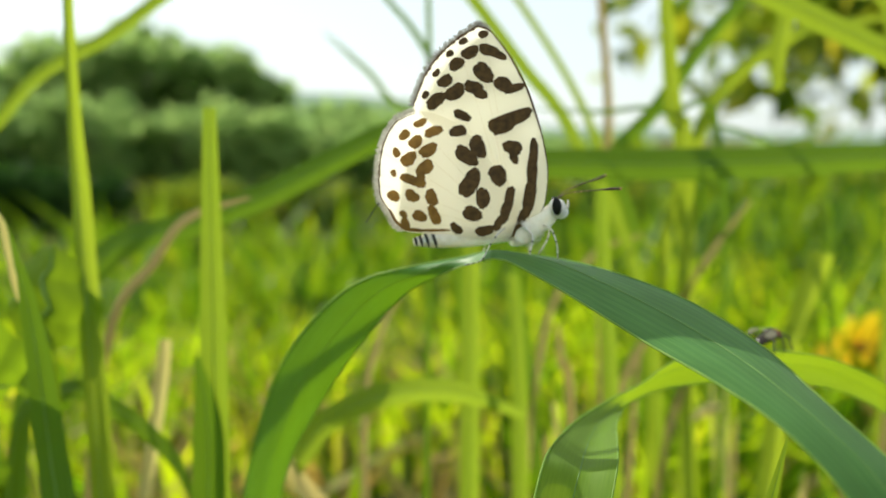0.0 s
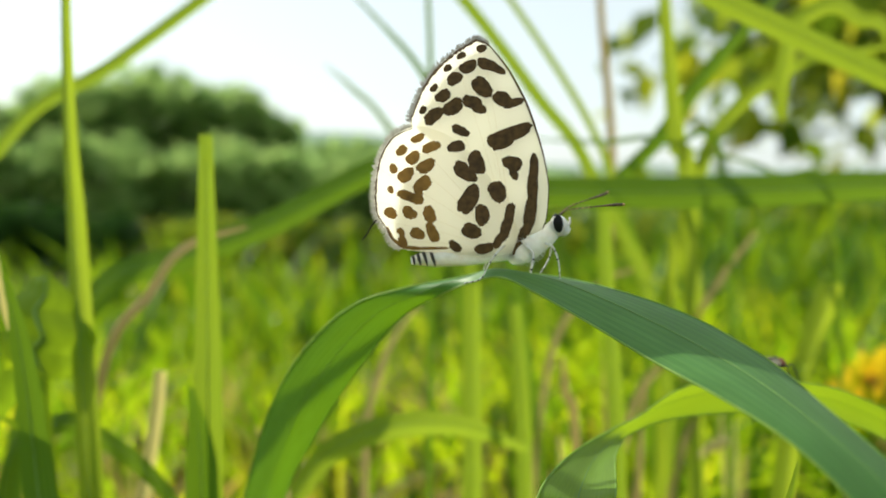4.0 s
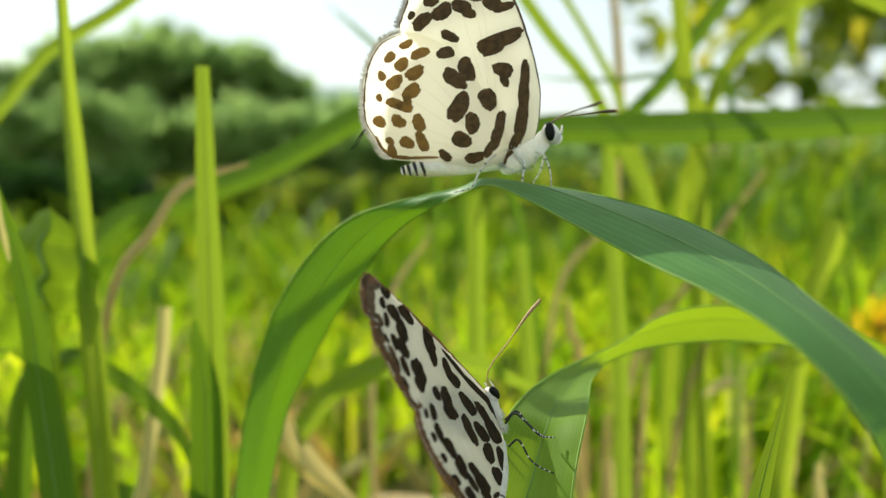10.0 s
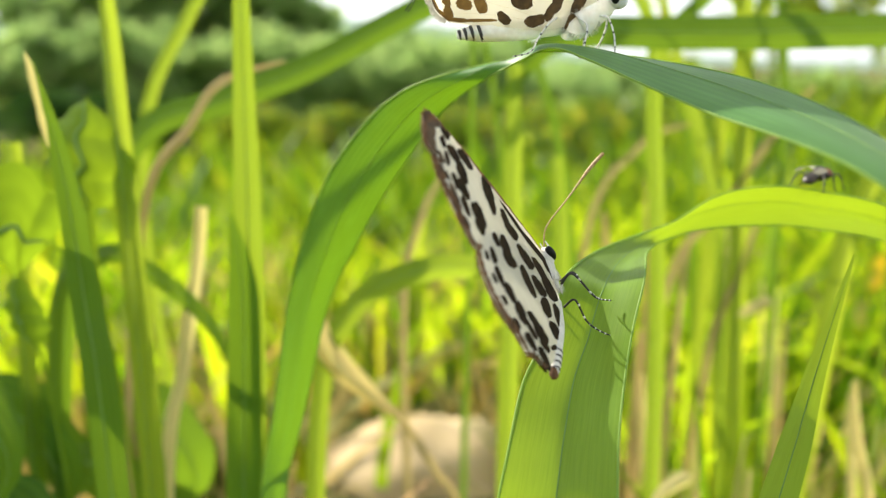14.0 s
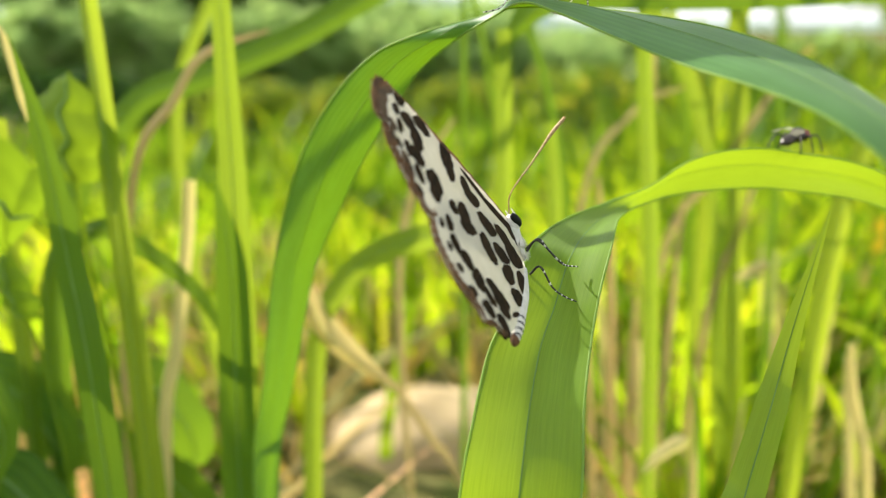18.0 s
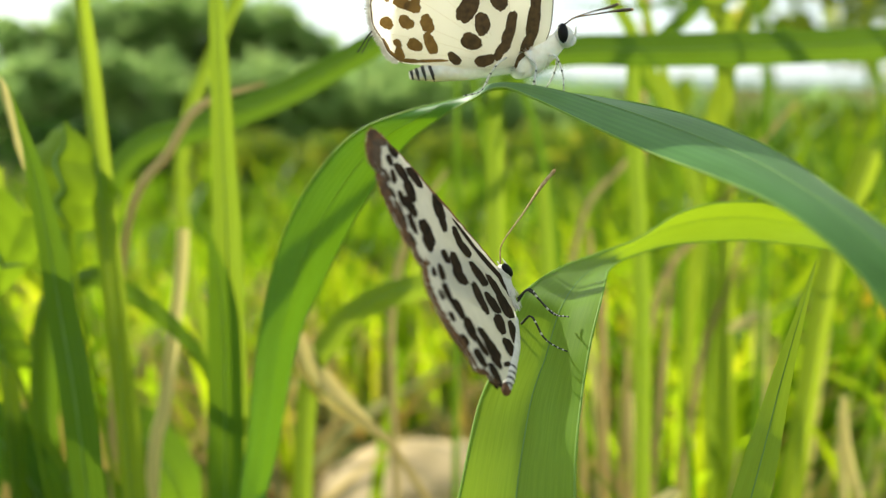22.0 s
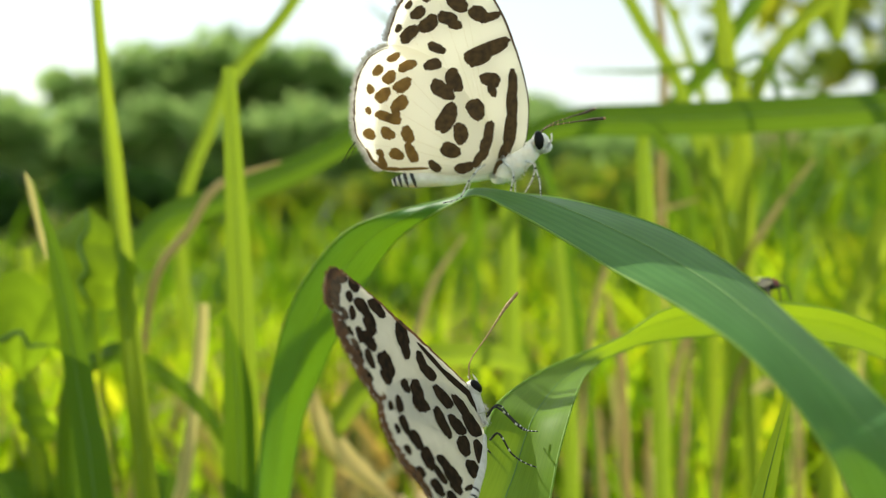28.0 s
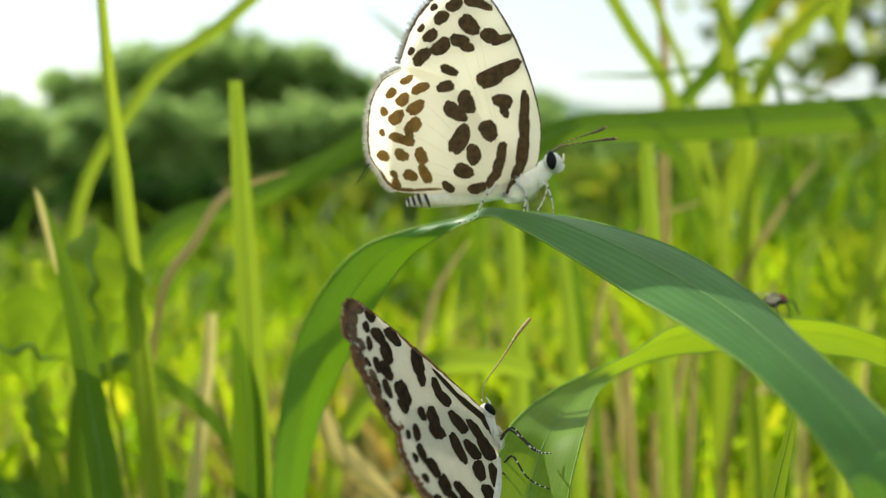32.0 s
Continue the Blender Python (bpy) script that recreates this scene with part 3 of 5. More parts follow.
# ---- the two main leaves ----
ARCH = [
    ((-2.5, 2.6, -14.2), (-2.3, 2.7, -14.2)), ((-2.55, 2.4, -9.0), (-2.35, 2.5, -9.0)), ((-2.45, 2.15, -6.0), (-2.2, 2.3, -6.0)), ((-2.22, 2.0, -4.65), (-1.92, 2.18, -4.7)),
    ((-2.02, 1.9, -3.45), (-1.60, 1.92, -3.42)), ((-1.75, 1.6, -2.58), (-1.27, 1.6, -2.72)), ((-1.46, 1.25, -1.98), (-1.0, 1.25, -2.22)), ((-1.11, 0.9, -1.51), (-0.70, 0.9, -1.74)),
    ((-0.76, 0.6, -1.2), (-0.385, 0.58, -1.31)), ((-0.38, 0.38, -1.04), (-0.085, 0.25, -1.07)), ((0.08, 0.24, -0.92), (0.15, 0.0, -0.93)), ((0.32, 0.15, -0.86), (0.34, -0.33, -0.84)),
    ((0.76, 0.0, -0.87), (0.56, -0.55, -0.91)), ((1.15, -0.3, -0.92), (0.86, -0.85, -1.05)), ((1.55, -0.8, -1.02), (1.16, -1.3, -1.19)), ((1.83, -1.35, -1.17), (1.41, -1.75, -1.28)),
    ((1.99, -1.8, -1.34), (1.61, -2.1, -1.38)), ((2.16, -2.1, -1.51), (1.78, -2.35, -1.54)), ((2.26, -2.3, -1.62), (1.9, -2.5, -1.72)), ((2.4, -2.4, -1.8), (2.01, -2.55, -1.92)),
    ((2.85, -2.5, -2.9), (2.5, -2.6, -2.95)), ((2.9, -2.55, -3.7), (2.84, -2.58, -3.72))]
FOLD = [
    ((7.3, 3.6, -14.2), (7.2, 3.4, -14.2)), ((7.1, 3.4, -8.0), (6.8, 3.1, -8.0)), ((6.3, 2.8, -4.6), (5.95, 2.5, -4.7)), ((5.2, 2.2, -3.0), (5.1, 2.2, -3.3)),
    ((3.82, 1.55, -2.17), (3.97, 1.75, -2.54)), ((2.76, 1.05, -1.89), (2.87, 1.25, -2.26)), ((2.23, 0.9, -1.85), (2.33, 1.1, -2.22)), ((1.86, 0.85, -1.94), (1.81, 0.95, -2.24)),
    ((1.53, 0.75, -2.13), (1.45, 0.75, -2.3)), ((1.19, 0.5, -2.2), (1.3, 0.45, -2.28)), ((0.82, 0.05, -2.22), (1.16, 0.05, -2.25)), ((0.55, -0.45, -2.24), (1.07, -0.35, -2.23)),
    ((0.45, -0.7, -2.3), (0.99, -0.7, -2.26)), ((0.33, -0.95, -2.58), (0.89, -0.95, -2.49)), ((0.19, -1.15, -2.81), (0.82, -1.15, -2.76)), ((0.1, -1.4, -3.14), (0.76, -1.4, -3.06)),
    ((0.02, -1.6, -3.57), (0.74, -1.6, -3.55)), ((-0.02, -1.7, -4.4), (0.66, -1.7, -4.4)), ((0.2, -1.75, -5.8), (0.4, -1.75, -5.8))]


def big_leaf(name, stations, mat, label, seed, fold=0.07):
    a, b = (spline([s[k] for s in stations], 10) for k in (0, 1))
    v, f, u = sheet(a, b, fold, 14, 0.012, seed)
    base = cm(*a[0])
    ob = new(name, mesh_of(name, to_world(v, base), f, mat, u))
    ob.location = base
    midrib(ob, v, len(a), 14, 0.007, base)
    for edge in (0, 14):
        line = np.array([v[i * 15 + edge] for i in range(len(a))])
        tv, tf, tu = tube(line, [0.008, 0.008], 6)
        part("leaf_margin", mesh_of("leaf_margin", to_world(tv, base), tf, M_MARGIN, tu), ob, "pale thin leaf margin")
    return tagged(ob, label, "leaf")


arch_leaf = big_leaf("arching_grass_leaf", ARCH, M_ARCH, "long green grass leaf arching over under the perched butterfly", 3)
fold_leaf = big_leaf("folded_grass_leaf", FOLD, M_FOLD, "bright green grass leaf bent down under the second butterfly", 4, 0.14)


# ---- single blades and stems round them ----
blade("cut_grass", [(-2.75, 3.0, -14.2), (-2.72, 3.0, -9), (-2.72, 3.05, -6.0), (-2.68, 3.1, -2.68), (-2.67, 3.1, -1.1), (-2.66, 3.1, 0.25)], [0.40, 0.40, 0.40, 0.34, 0.24, 0.15], M_BLADE, "light green grass blade with a cut tip", fold=0.04)
blade("tall_grass_stem", [(-3.9, 3.1, -14.2), (-4.05, 3.2, -6.1), (-4.17, 3.3, -2.8), (-4.3, 3.5, -0.9), (-4.34, 3.5, 0.2), (-4.34, 3.5, 1.75), (-4.3, 3.6, 4.0)], [0.34, 0.32, 0.28, 0.24, 0.17, 0.11, 0.05], M_BLADE, "thin upright pale green grass stem", fold=0.3)
# Deep green here stands in for the shade lying on this blade.
torn = blade("torn_grass_blade", [(-3.6, 1.6, -14.2), (-3.9, 1.8, -5.3), (-4.11, 2.0, -3.3), (-4.23, 2.0, -1.93), (-4.45, 2.0, -0.92)], [0.44, 0.44, 0.38, 0.24, 0.05], M_DARK, "grass blade with a dry torn tip, shade put into its deep green", twist=15, fold=0.06)
tip_line = spline([(-4.33, 1.96, -1.75), (-4.37, 1.95, -1.45), (-4.43, 1.95, -1.0), (-4.47, 1.95, -0.84)], 6)
tip_width = np.interp(np.linspace(0, 1, len(tip_line)), (0, 0.3, 0.4, 0.6, 1), (0.02, 0.09, 0.07, 0.10, 0.02))[:, None] * np.array([0.45, 0.0, 0.1])
v, f, u = sheet(tip_line - tip_width, tip_line + tip_width, 0.2, 6, 0.03)
part("dry_tip", mesh_of("dry_tip", to_world(v, torn.location), f, M_DRY, u), torn, "pale dry torn tip")
def lobed_leaf(pts, stalk, width, lobes, twist, label, mat):
    """A broad leaf with rounded lobes along both edges, on a thin stalk; stalk is the share of its length that is bare."""
    c = spline(pts, 22)
    n = len(c)
    tan = np.gradient(c, axis=0)
    tan /= np.linalg.norm(tan, axis=1, keepdims=True)
    side = np.cross(tan, np.array([0, -1.0, 0.12]))
    side /= np.linalg.norm(side, axis=1, keepdims=True) + 1e-9
    nor = np.cross(side, tan)
    tw = radians(twist)
    side = side * math.cos(tw) + nor * math.sin(tw)
    halves = []
    for shift in (0.0, 0.35):
        w = []
        for i in range(n):
            q = (i / (n - 1) - stalk) / (1 - stalk)
            if q < 0:
                w.append(0.04)
                continue
            body = max(0.03, math.sin(math.pi * min(1.0, 0.06 + 0.98 * q) ** 0.8) ** 0.6)
            w.append(width / 2 * body * (0.74 + 0.26 * abs(math.sin(math.pi * (lobes * q + shift)))))
        halves.append(np.array(w)[:, None])
    v, f, u = sheet(c - side * halves[0], c + side * halves[1], 0.12, 10, 0.03, int(width * 100))
    base = cm(*c[0])
    ob = new("lobed_leaf", mesh_of("lobed_leaf", to_world(v, base), f, mat, u))
    ob.location = base
    midrib(ob, v, n, 10, 0.02, base)
    return tagged(ob, label, "leaf", "broad weed leaves")


lobed_leaf([(-4.3, 3.7, -14.2), (-4.5, 3.7, -7.0), (-4.72, 3.6, -3.9), (-4.74, 3.55, -2.9), (-4.7, 3.5, -2.1), (-4.62, 3.45, -1.35)], 0.66, 1.4, 2.5, 15, "yellow-green broad upright leaf with a scalloped edge", M_WEED)
lobed_leaf([(-4.5, 3.3, -14.2), (-4.5, 3.2, -6.0), (-4.55, 3.0, -3.6), (-4.9, 2.95, -3.0), (-5.4, 2.9, -2.75), (-6.3, 2.9, -2.85)], 0.62, 1.6, 3.0, 20, "yellow-green broad leaf spreading sideways with a scalloped edge", M_WEED)
lobed_leaf([(-5.2, 3.6, -14.2), (-5.3, 3.5, -7.5), (-5.4, 3.4, -5.0), (-5.5, 3.3, -4.2), (-5.55, 3.2, -3.4)], 0.7, 0.95, 3.5, 30, "yellow-green broad hanging leaf with a scalloped edge", M_WEED)
# Low weed leaves whose shade is put into the colour by the deep green.
blade("shaded_leaf", [(-6.2, 2.6, -14.2), (-5.9, 2.6, -7.2), (-5.5, 2.55, -5.6), (-5.75, 2.5, -5.0), (-6.3, 2.5, -4.5), (-7.0, 2.5, -4.6)], [0.08, 0.1, 0.3, 0.85, 0.9, 0.3], M_DARK, "broad leaf near the ground, shade put into its deep green", "leaf", twist=-30, group="broad weed leaves")
for dx, dy, dz, tw in ((0.1, 0.5, -1.9, -50), (1.1, 0.9, -3.2, 20), (-0.4, 1.6, -1.0, 10), (0.4, 2.4, -2.4, -20), (1.6, 2.2, -2.9, 30), (-0.9, 2.8, -1.6, 5), (0.9, 3.2, -1.8, -35)):
    blade("shaded_leaf", [(-6.0 + dx, 2.7 + dy, -14.2), (-5.8 + dx, 2.7 + dy, -7.6 + dz * 0.5), (-5.4 + dx, 2.6 + dy, -5.9 + dz), (-5.5 + dx, 2.5 + dy, -5.2 + dz), (-6.0 + dx, 2.5 + dy, -4.5 + dz), (-6.5 + dx, 2.5 + dy, -4.5 + dz)], [0.08, 0.08, 0.1, 0.3, 0.6, 0.85, 0.8, 0.9, 0.6, 0.25], M_DARK, "broad leaf near the ground, shade put into its deep green", "leaf", twist=tw, group="broad weed leaves")
blade("grass_stub", [(-6.2, 4, -14.2), (-6.0, 4, -5.0), (-5.91, 4.0, -1.95)], [0.24, 0.26, 0.28], M_BLADE, "pale green cut grass stub", fold=0.2, group="cut stubs")
blade("broad_grass", [(-2.88, 2.85, -14.2), (-2.84, 2.85, -9), (-2.8, 2.9, -6.0), (-2.73, 2.95, -3.6), (-2.84, 2.98, -2.6)], [0.48, 0.48, 0.46, 0.38, 0.06], M_DARK, "broad green grass blade beside a cut one", fold=0.04)
blade("slanting_grass", [(5.2, 9.5, -14.2), (4.0, 9.5, -2.6), (3.3, 9.5, -0.7), (4.2, 9.6, 0.5), (5.3, 9.8, 2.0), (6.6, 10, 3.4)], [0.2, 0.22, 0.26, 0.3, 0.3, 0.1], M_DARK, "green grass blade leaning through the others", group="leaning blades")
blade("slanting_grass", [(4.6, 9.2, -14.2), (4.4, 9.2, -3.2), (4.8, 9.2, -0.6), (5.3, 9.2, 0.8), (6.6, 9.2, 1.9), (8.4, 9.4, 2.3)], [0.22, 0.22, 0.26, 0.28, 0.26, 0.1], M_BLADE, "green grass blade leaning through the others", group="leaning blades")
blade("hanging_grass", [(8.6, 8, -14.2), (8.0, 8, 0.5), (7.0, 8, 2.6), (6.1, 8, 2.5), (5.85, 8, 1.6), (5.87, 8.0, 0.8)], [0.2, 0.24, 0.28, 0.3, 0.3, 0.16], M_BLADE, "bright grass blade hanging down at its tip", group="leaning blades")
blade("dry_leaf_scrap", [(4.2, 11.5, -11.6), (4.7, 11.3, -10.9), (5.3, 11.2, -10.0)], [0.2, 0.45, 0.3], M_DRY, "pale dry scrap of leaf caught in the grass", "leaf")
blade("dry_cut_stem", [(-4.9, 4.2, -14.2), (-4.34, 4.3, -6.8), (-4.08, 4.4, -5.25), (-3.8, 4.5, -3.6), (-3.7, 4.5, -2.8)], [0.2, 0.2, 0.2, 0.18, 0.17], M_DRY, "pale dry cut grass stem", fold=0.4)
blade("fallen_dry_stalk", [(-2.58, 5.05, -3.76), (-2.33, 5.06, -4.26), (-2.26, 5.06, -4.68), (-2.0, 5.06, -5.16), (-1.56, 5.06, -5.59), (-1.07, 5.06, -6.04), (-0.49, 5.06, -6.96), (0.02, 5.06, -7.82), (3.2, 4.6, -14.2)], [0.05, 0.07, 0.09, 0.11, 0.11, 0.12, 0.12, 0.12], M_BROWN, "thin tan dry stalk leaning through the grass", fold=0.3)
blade("curled_dry_leaf", [(-2.33, 5.0, -4.26), (-2.26, 5.0, -4.68), (-2.0, 5.0, -5.16), (-1.56, 5.0, -5.59), (-1.07, 5.0, -6.04)], [0.06, 0.26, 0.36, 0.40, 0.34, 0.2, 0.06], M_DRY, "pale cream dry leaf curled round a stalk", "leaf", fold=0.45)
blade("dry_arched_blade", [(-5.2, 4.6, -14.2), (-5.0, 4.6, -6.5), (-4.51, 4.6, -2.86), (-3.86, 4.6, -1.79), (-3.39, 4.6, -1.18), (-2.6, 4.8, -0.9)], [0.16, 0.16, 0.16, 0.15, 0.13, 0.04], M_BROWN, "thin tan grass blade arching over", twist=30)
blade("bent_dark_blade", [(-6.0, 4.2, -14.2), (-5.7, 4.1, -5.0), (-4.93, 4.0, -3.44), (-4.23, 4.0, -3.61), (-3.51, 4.0, -4.26), (-3.2, 4.0, -5.0)], [0.25, 0.28, 0.26, 0.24, 0.18, 0.04], M_DARK, "dark green grass blade bent to the side", twist=25)
blade("long_back_blade", [(0.2, 6.2, -1.6), (0.8, 6.0, -0.7), (1.48, 6.0, -0.45), (2.6, 6.0, -0.43), (3.91, 6.0, -0.40), (5.4, 6.2, -0.34), (6.84, 6.5, -0.27), (9.5, 7.2, -0.3), (12, 8, -2.5), (13, 8.4, -14.2)], [0.1, 0.34, 0.44, 0.48, 0.50, 0.49, 0.45, 0.38, 0.3, 0.3], M_DARK, "broad green grass blade lying across behind", twist=8)
blade("back_arched_blade", [(-7.8, 7.0, -14.2), (-7.0, 7.0, -5.0), (-5.58, 7.0, -2.24), (-4.17, 7.0, -1.59), (-2.78, 7.0, -1.04), (-0.85, 7.0, -0.04), (0.4, 7.2, 0.25)], [0.4, 0.42, 0.46, 0.46, 0.44, 0.4, 0.2], M_DARK, "green grass blade arching up behind", twist=10)
blade("pale_lying_blade", [(-2.6, 5.2, -14.2), (-2.3, 5.0, -6.2), (-1.85, 5.0, -4.47), (-0.88, 5.0, -3.77), (0.26, 5.5, -3.84), (1.4, 6, -4.4)], [0.3, 0.32, 0.34, 0.36, 0.34, 0.1], M_BLADE, "pale green grass blade bent low", twist=15)
blade("cut_grass_stub", [(5.4, 7.0, -14.2), (5.98, 7.2, -4.55), (6.25, 7.3, -3.2), (6.56, 7.3, -1.91)], [0.4, 0.4, 0.42, 0.44], M_BLADE, "pale green cut grass stub", fold=0.2)
blade("thin_shaded_blade", [(1.3900000000000001, -1.4, -14.2), (1.44, -1.4, -7.0), (1.74, -1.3, -4.19), (1.85, -1.2, -3.7), (1.98, -1.1, -3.18), (2.1, -1.0, -2.68), (2.28, -0.9, -1.95)], [0.3, 0.3, 0.28, 0.24, 0.20, 0.12, 0.012], M_FOLD, "narrow green grass blade with a sharp tip", twist=20, fold=0.03)
blade("upright_back_blade", [(0.7, 6, -14.2), (0.54, 6.0, -5.24), (0.48, 6.0, -1.85), (0.46, 6, -0.9)], [0.34, 0.32, 0.26, 0.2], M_BLADE, "upright yellow-green grass blade", group="upright blades behind")
blade("upright_back_blade", [(3.2, 6, -14.2), (2.82, 6.0, -5.24), (2.5, 6.0, -1.68), (2.42, 6, -0.6)], [0.26, 0.26, 0.24, 0.18], M_BLADE, "upright yellow-green grass blade", group="upright blades behind")
blade("upright_back_blade", [(5.6, 9, -14.2), (4.71, 9.0, -1.25), (4.4, 9, 0.4), (4.19, 9.0, 1.86), (4.0, 9, 3.4)], [0.36, 0.36, 0.34, 0.28, 0.2], M_BLADE, "upright yellow-green grass blade", group="upright blades behind")
blade("upright_back_blade", [(1.9, 7.5, -14.2), (1.5, 7.5, -5), (1.3, 7.6, -2.4)], [0.3, 0.3, 0.2], M_BLADE, "upright yellow-green grass blade", group="upright blades behind")
for pts, w, m in (([(3.2, 9, -14.2), (3.58, 9, -5.53), (4.6, 9, -3.41), (5.4, 9, -1.99), (6.0, 9.1, -1.2)], 0.15, M_BROWN),
    ([(3.0, 8, -14.2), (2.51, 8, -5.27), (2.29, 8, -4.1), (2.2, 8, -3.4)], 0.17, M_BROWN), ([(3.5, 7, -14.2), (3.23, 7, -9.15), (2.94, 7, -6.9), (2.85, 7, -6.0)], 0.2, M_DRY),
    ([(4.0, 9, -14.2), (4.54, 9, -6.73), (4.99, 9, -4.68), (5.3, 9, -3.4)], 0.16, M_BROWN), ([(6.8, 6, -14.2), (6.52, 6, -8.44), (6.07, 6, -6.51), (5.9, 6, -5.6)], 0.2, M_DRY),
    ([(-0.9, 8, -14.2), (-1.3, 8, -6.0), (-1.0, 8, -3.6), (-0.3, 8.2, -2.4)], 0.14, M_BROWN), ([(1.6, 9, -14.2), (2.0, 9, -4.6), (2.9, 9, -2.4), (4.0, 9.3, -1.9)], 0.13, M_BROWN)):
    blade("dry_grass_stalk", pts, [w, w, w * 0.9, w * 0.4], m, "tan withered grass stalk", fold=0.3, group="withered stalks")
rng_stalk = np.random.RandomState(64)
for k in range(22):
    y = 5.5 + 9 * rng_stalk.rand()
    x = (0.16 + 0.42 * rng_stalk.rand()) * (y + 5.9) + 0.2
    top = -9.5 + 6.5 * rng_stalk.rand()
    lean = 1.6 * (rng_stalk.rand() - 0.5)
    w = 0.14 + 0.14 * rng_stalk.rand()
    blade("dry_grass_stalk", [(x, y, -14.2), (x + lean * 0.3, y, (top - 14.2) / 2), (x + lean, y + 0.2, top)], [w, w, w * 0.85, w * 0.4], M_DRY if k % 3 else M_BROWN, "pale withered grass stalk", fold=0.3, group="withered stalks")
for x, y, z, r in ((2.55, 4.6, -7.1, 0.9), (4.9, 8.5, -5.4, 0.5), (3.6, 6.5, -9.2, -0.7), (6.6, 9.5, -8.3, 1.1)):
    blade("dry_leaf_scrap", [(x, y, z), (x + 0.22, y + 0.05, z + 0.3 * r), (x + 0.5, y + 0.1, z + 0.5 * r), (x + 0.62, y + 0.1, z + 0.55 * r)], [0.05, 0.2, 0.24, 0.06], M_DRY, "pale dry scrap of leaf caught in the grass", "leaf", fold=0.35, group="dry scraps")
blade("tan_seed_stem", [(4.4, 12, -14.2), (3.84, 12, -2.53), (3.84, 12, 0.39), (3.49, 12, 3.43), (3.3, 12, 6)], [0.22, 0.22, 0.2, 0.16, 0.12], M_BROWN, "tan upright seed stem", fold=0.4)
diag_right = [blade("leaning_grass_blade", [(5.4, 9, -14.2), (4.4, 9, -4.0), (2.89, 9.0, -0.2), (1.82, 9.0, 1.25), (0.53, 9.0, 2.86), (-1.0, 9, 4.4)], [0.2, 0.24, 0.24, 0.24, 0.22, 0.12], M_BLADE, "green grass blade leaning against the sky", group="leaning blades"),
    blade("leaning_grass_blade", [(5.6, 10, -14.2), (4.6, 10, -4.0), (3.6, 10, -0.6), (2.89, 10.0, 1.0), (1.48, 10.0, 3.05), (0.2, 10, 4.6)], [0.16, 0.18, 0.17, 0.15, 0.13, 0.06], M_BLADE, "green grass blade leaning against the sky", group="leaning blades")]
diag_left = blade("leaning_grass_blade", [(-11.5, 9, -14.2), (-10.2, 9, -3.0), (-8.18, 9.0, 0.47), (-6.24, 9.0, 1.7), (-4.5, 9.0, 2.86), (-2.5, 9, 4.2)], [0.26, 0.26, 0.26, 0.26, 0.24, 0.1], M_BLADE, "green grass blade leaning against the sky", group="leaning blades")
for pts, w in (([(3.0, 9, -14.2), (1.6, 9, -3.0), (0.16, 9, 0.63), (-0.4, 9, 1.7), (-0.97, 9, 2.36), (-1.9, 9, 3.3)], 0.13), ([(-0.1, 9, -14.2), (-0.15, 9, -2.0), (-0.2, 9, 1.65), (-0.28, 9, 3.25), (-0.3, 9, 4.4)], 0.1),
    ([(1.4, 11, -14.2), (0.3, 11, -1.6), (-1.11, 11, 0.77), (-1.8, 11, 1.5), (-2.4, 11, 2.0)], 0.12), ([(6.0, 9, -14.2), (5.4, 9, -0.8), (4.23, 9, 0.43), (2.98, 9, 0.42), (1.7, 9, 0.46)], 0.1), ([(8.8, 10, -14.2), (8.0, 10, -1.5), (6.66, 10, -0.12), (5.08, 10, 0.29), (4.2, 10, 0.35)], 0.09)):
    blade("thin_sky_blade", pts, [w * 1.4, w * 1.2, w, w * 0.8, w * 0.2], M_DARK, "thin dark green grass blade against the sky", group="thin blades behind")
blade("overhead_blade", [(10.5, 6, -14.2), (9.8, 6, -2.0), (8.4, 6, 0.5), (6.47, 6.0, 1.35), (4.13, 6.0, 2.35), (2.5, 6, 3.0)], [0.34, 0.36, 0.36, 0.36, 0.34, 0.1], M_BLADE, "green grass blade arching overhead", twist=12)


# ---- stone, flower ----
def build_stone():
    bm = bmesh.new()
    bmesh.ops.create_icosphere(bm, subdivisions=4, radius=1)
    for v in bm.verts:
        d = v.co.normalized()
        k = 1 + 0.16 * noise.noise(d * 1.7) + 0.05 * noise.noise(d * 6)
        v.co = Vector((d.x * 0.034, d.y * 0.026, d.z * 0.021)) * k
    me = bpy.data.meshes.new("stone")
    bm.to_mesh(me)
    bm.free()
    me.materials.append(M_STONE)
    me.polygons.foreach_set("use_smooth", np.ones(len(me.polygons), dtype=bool))
    ob = new("stone", me)
    ob.location = (-0.013, 0.178, -0.003)
    tagged(ob, "rounded tan stone lying in the grass", "stone")


build_stone()


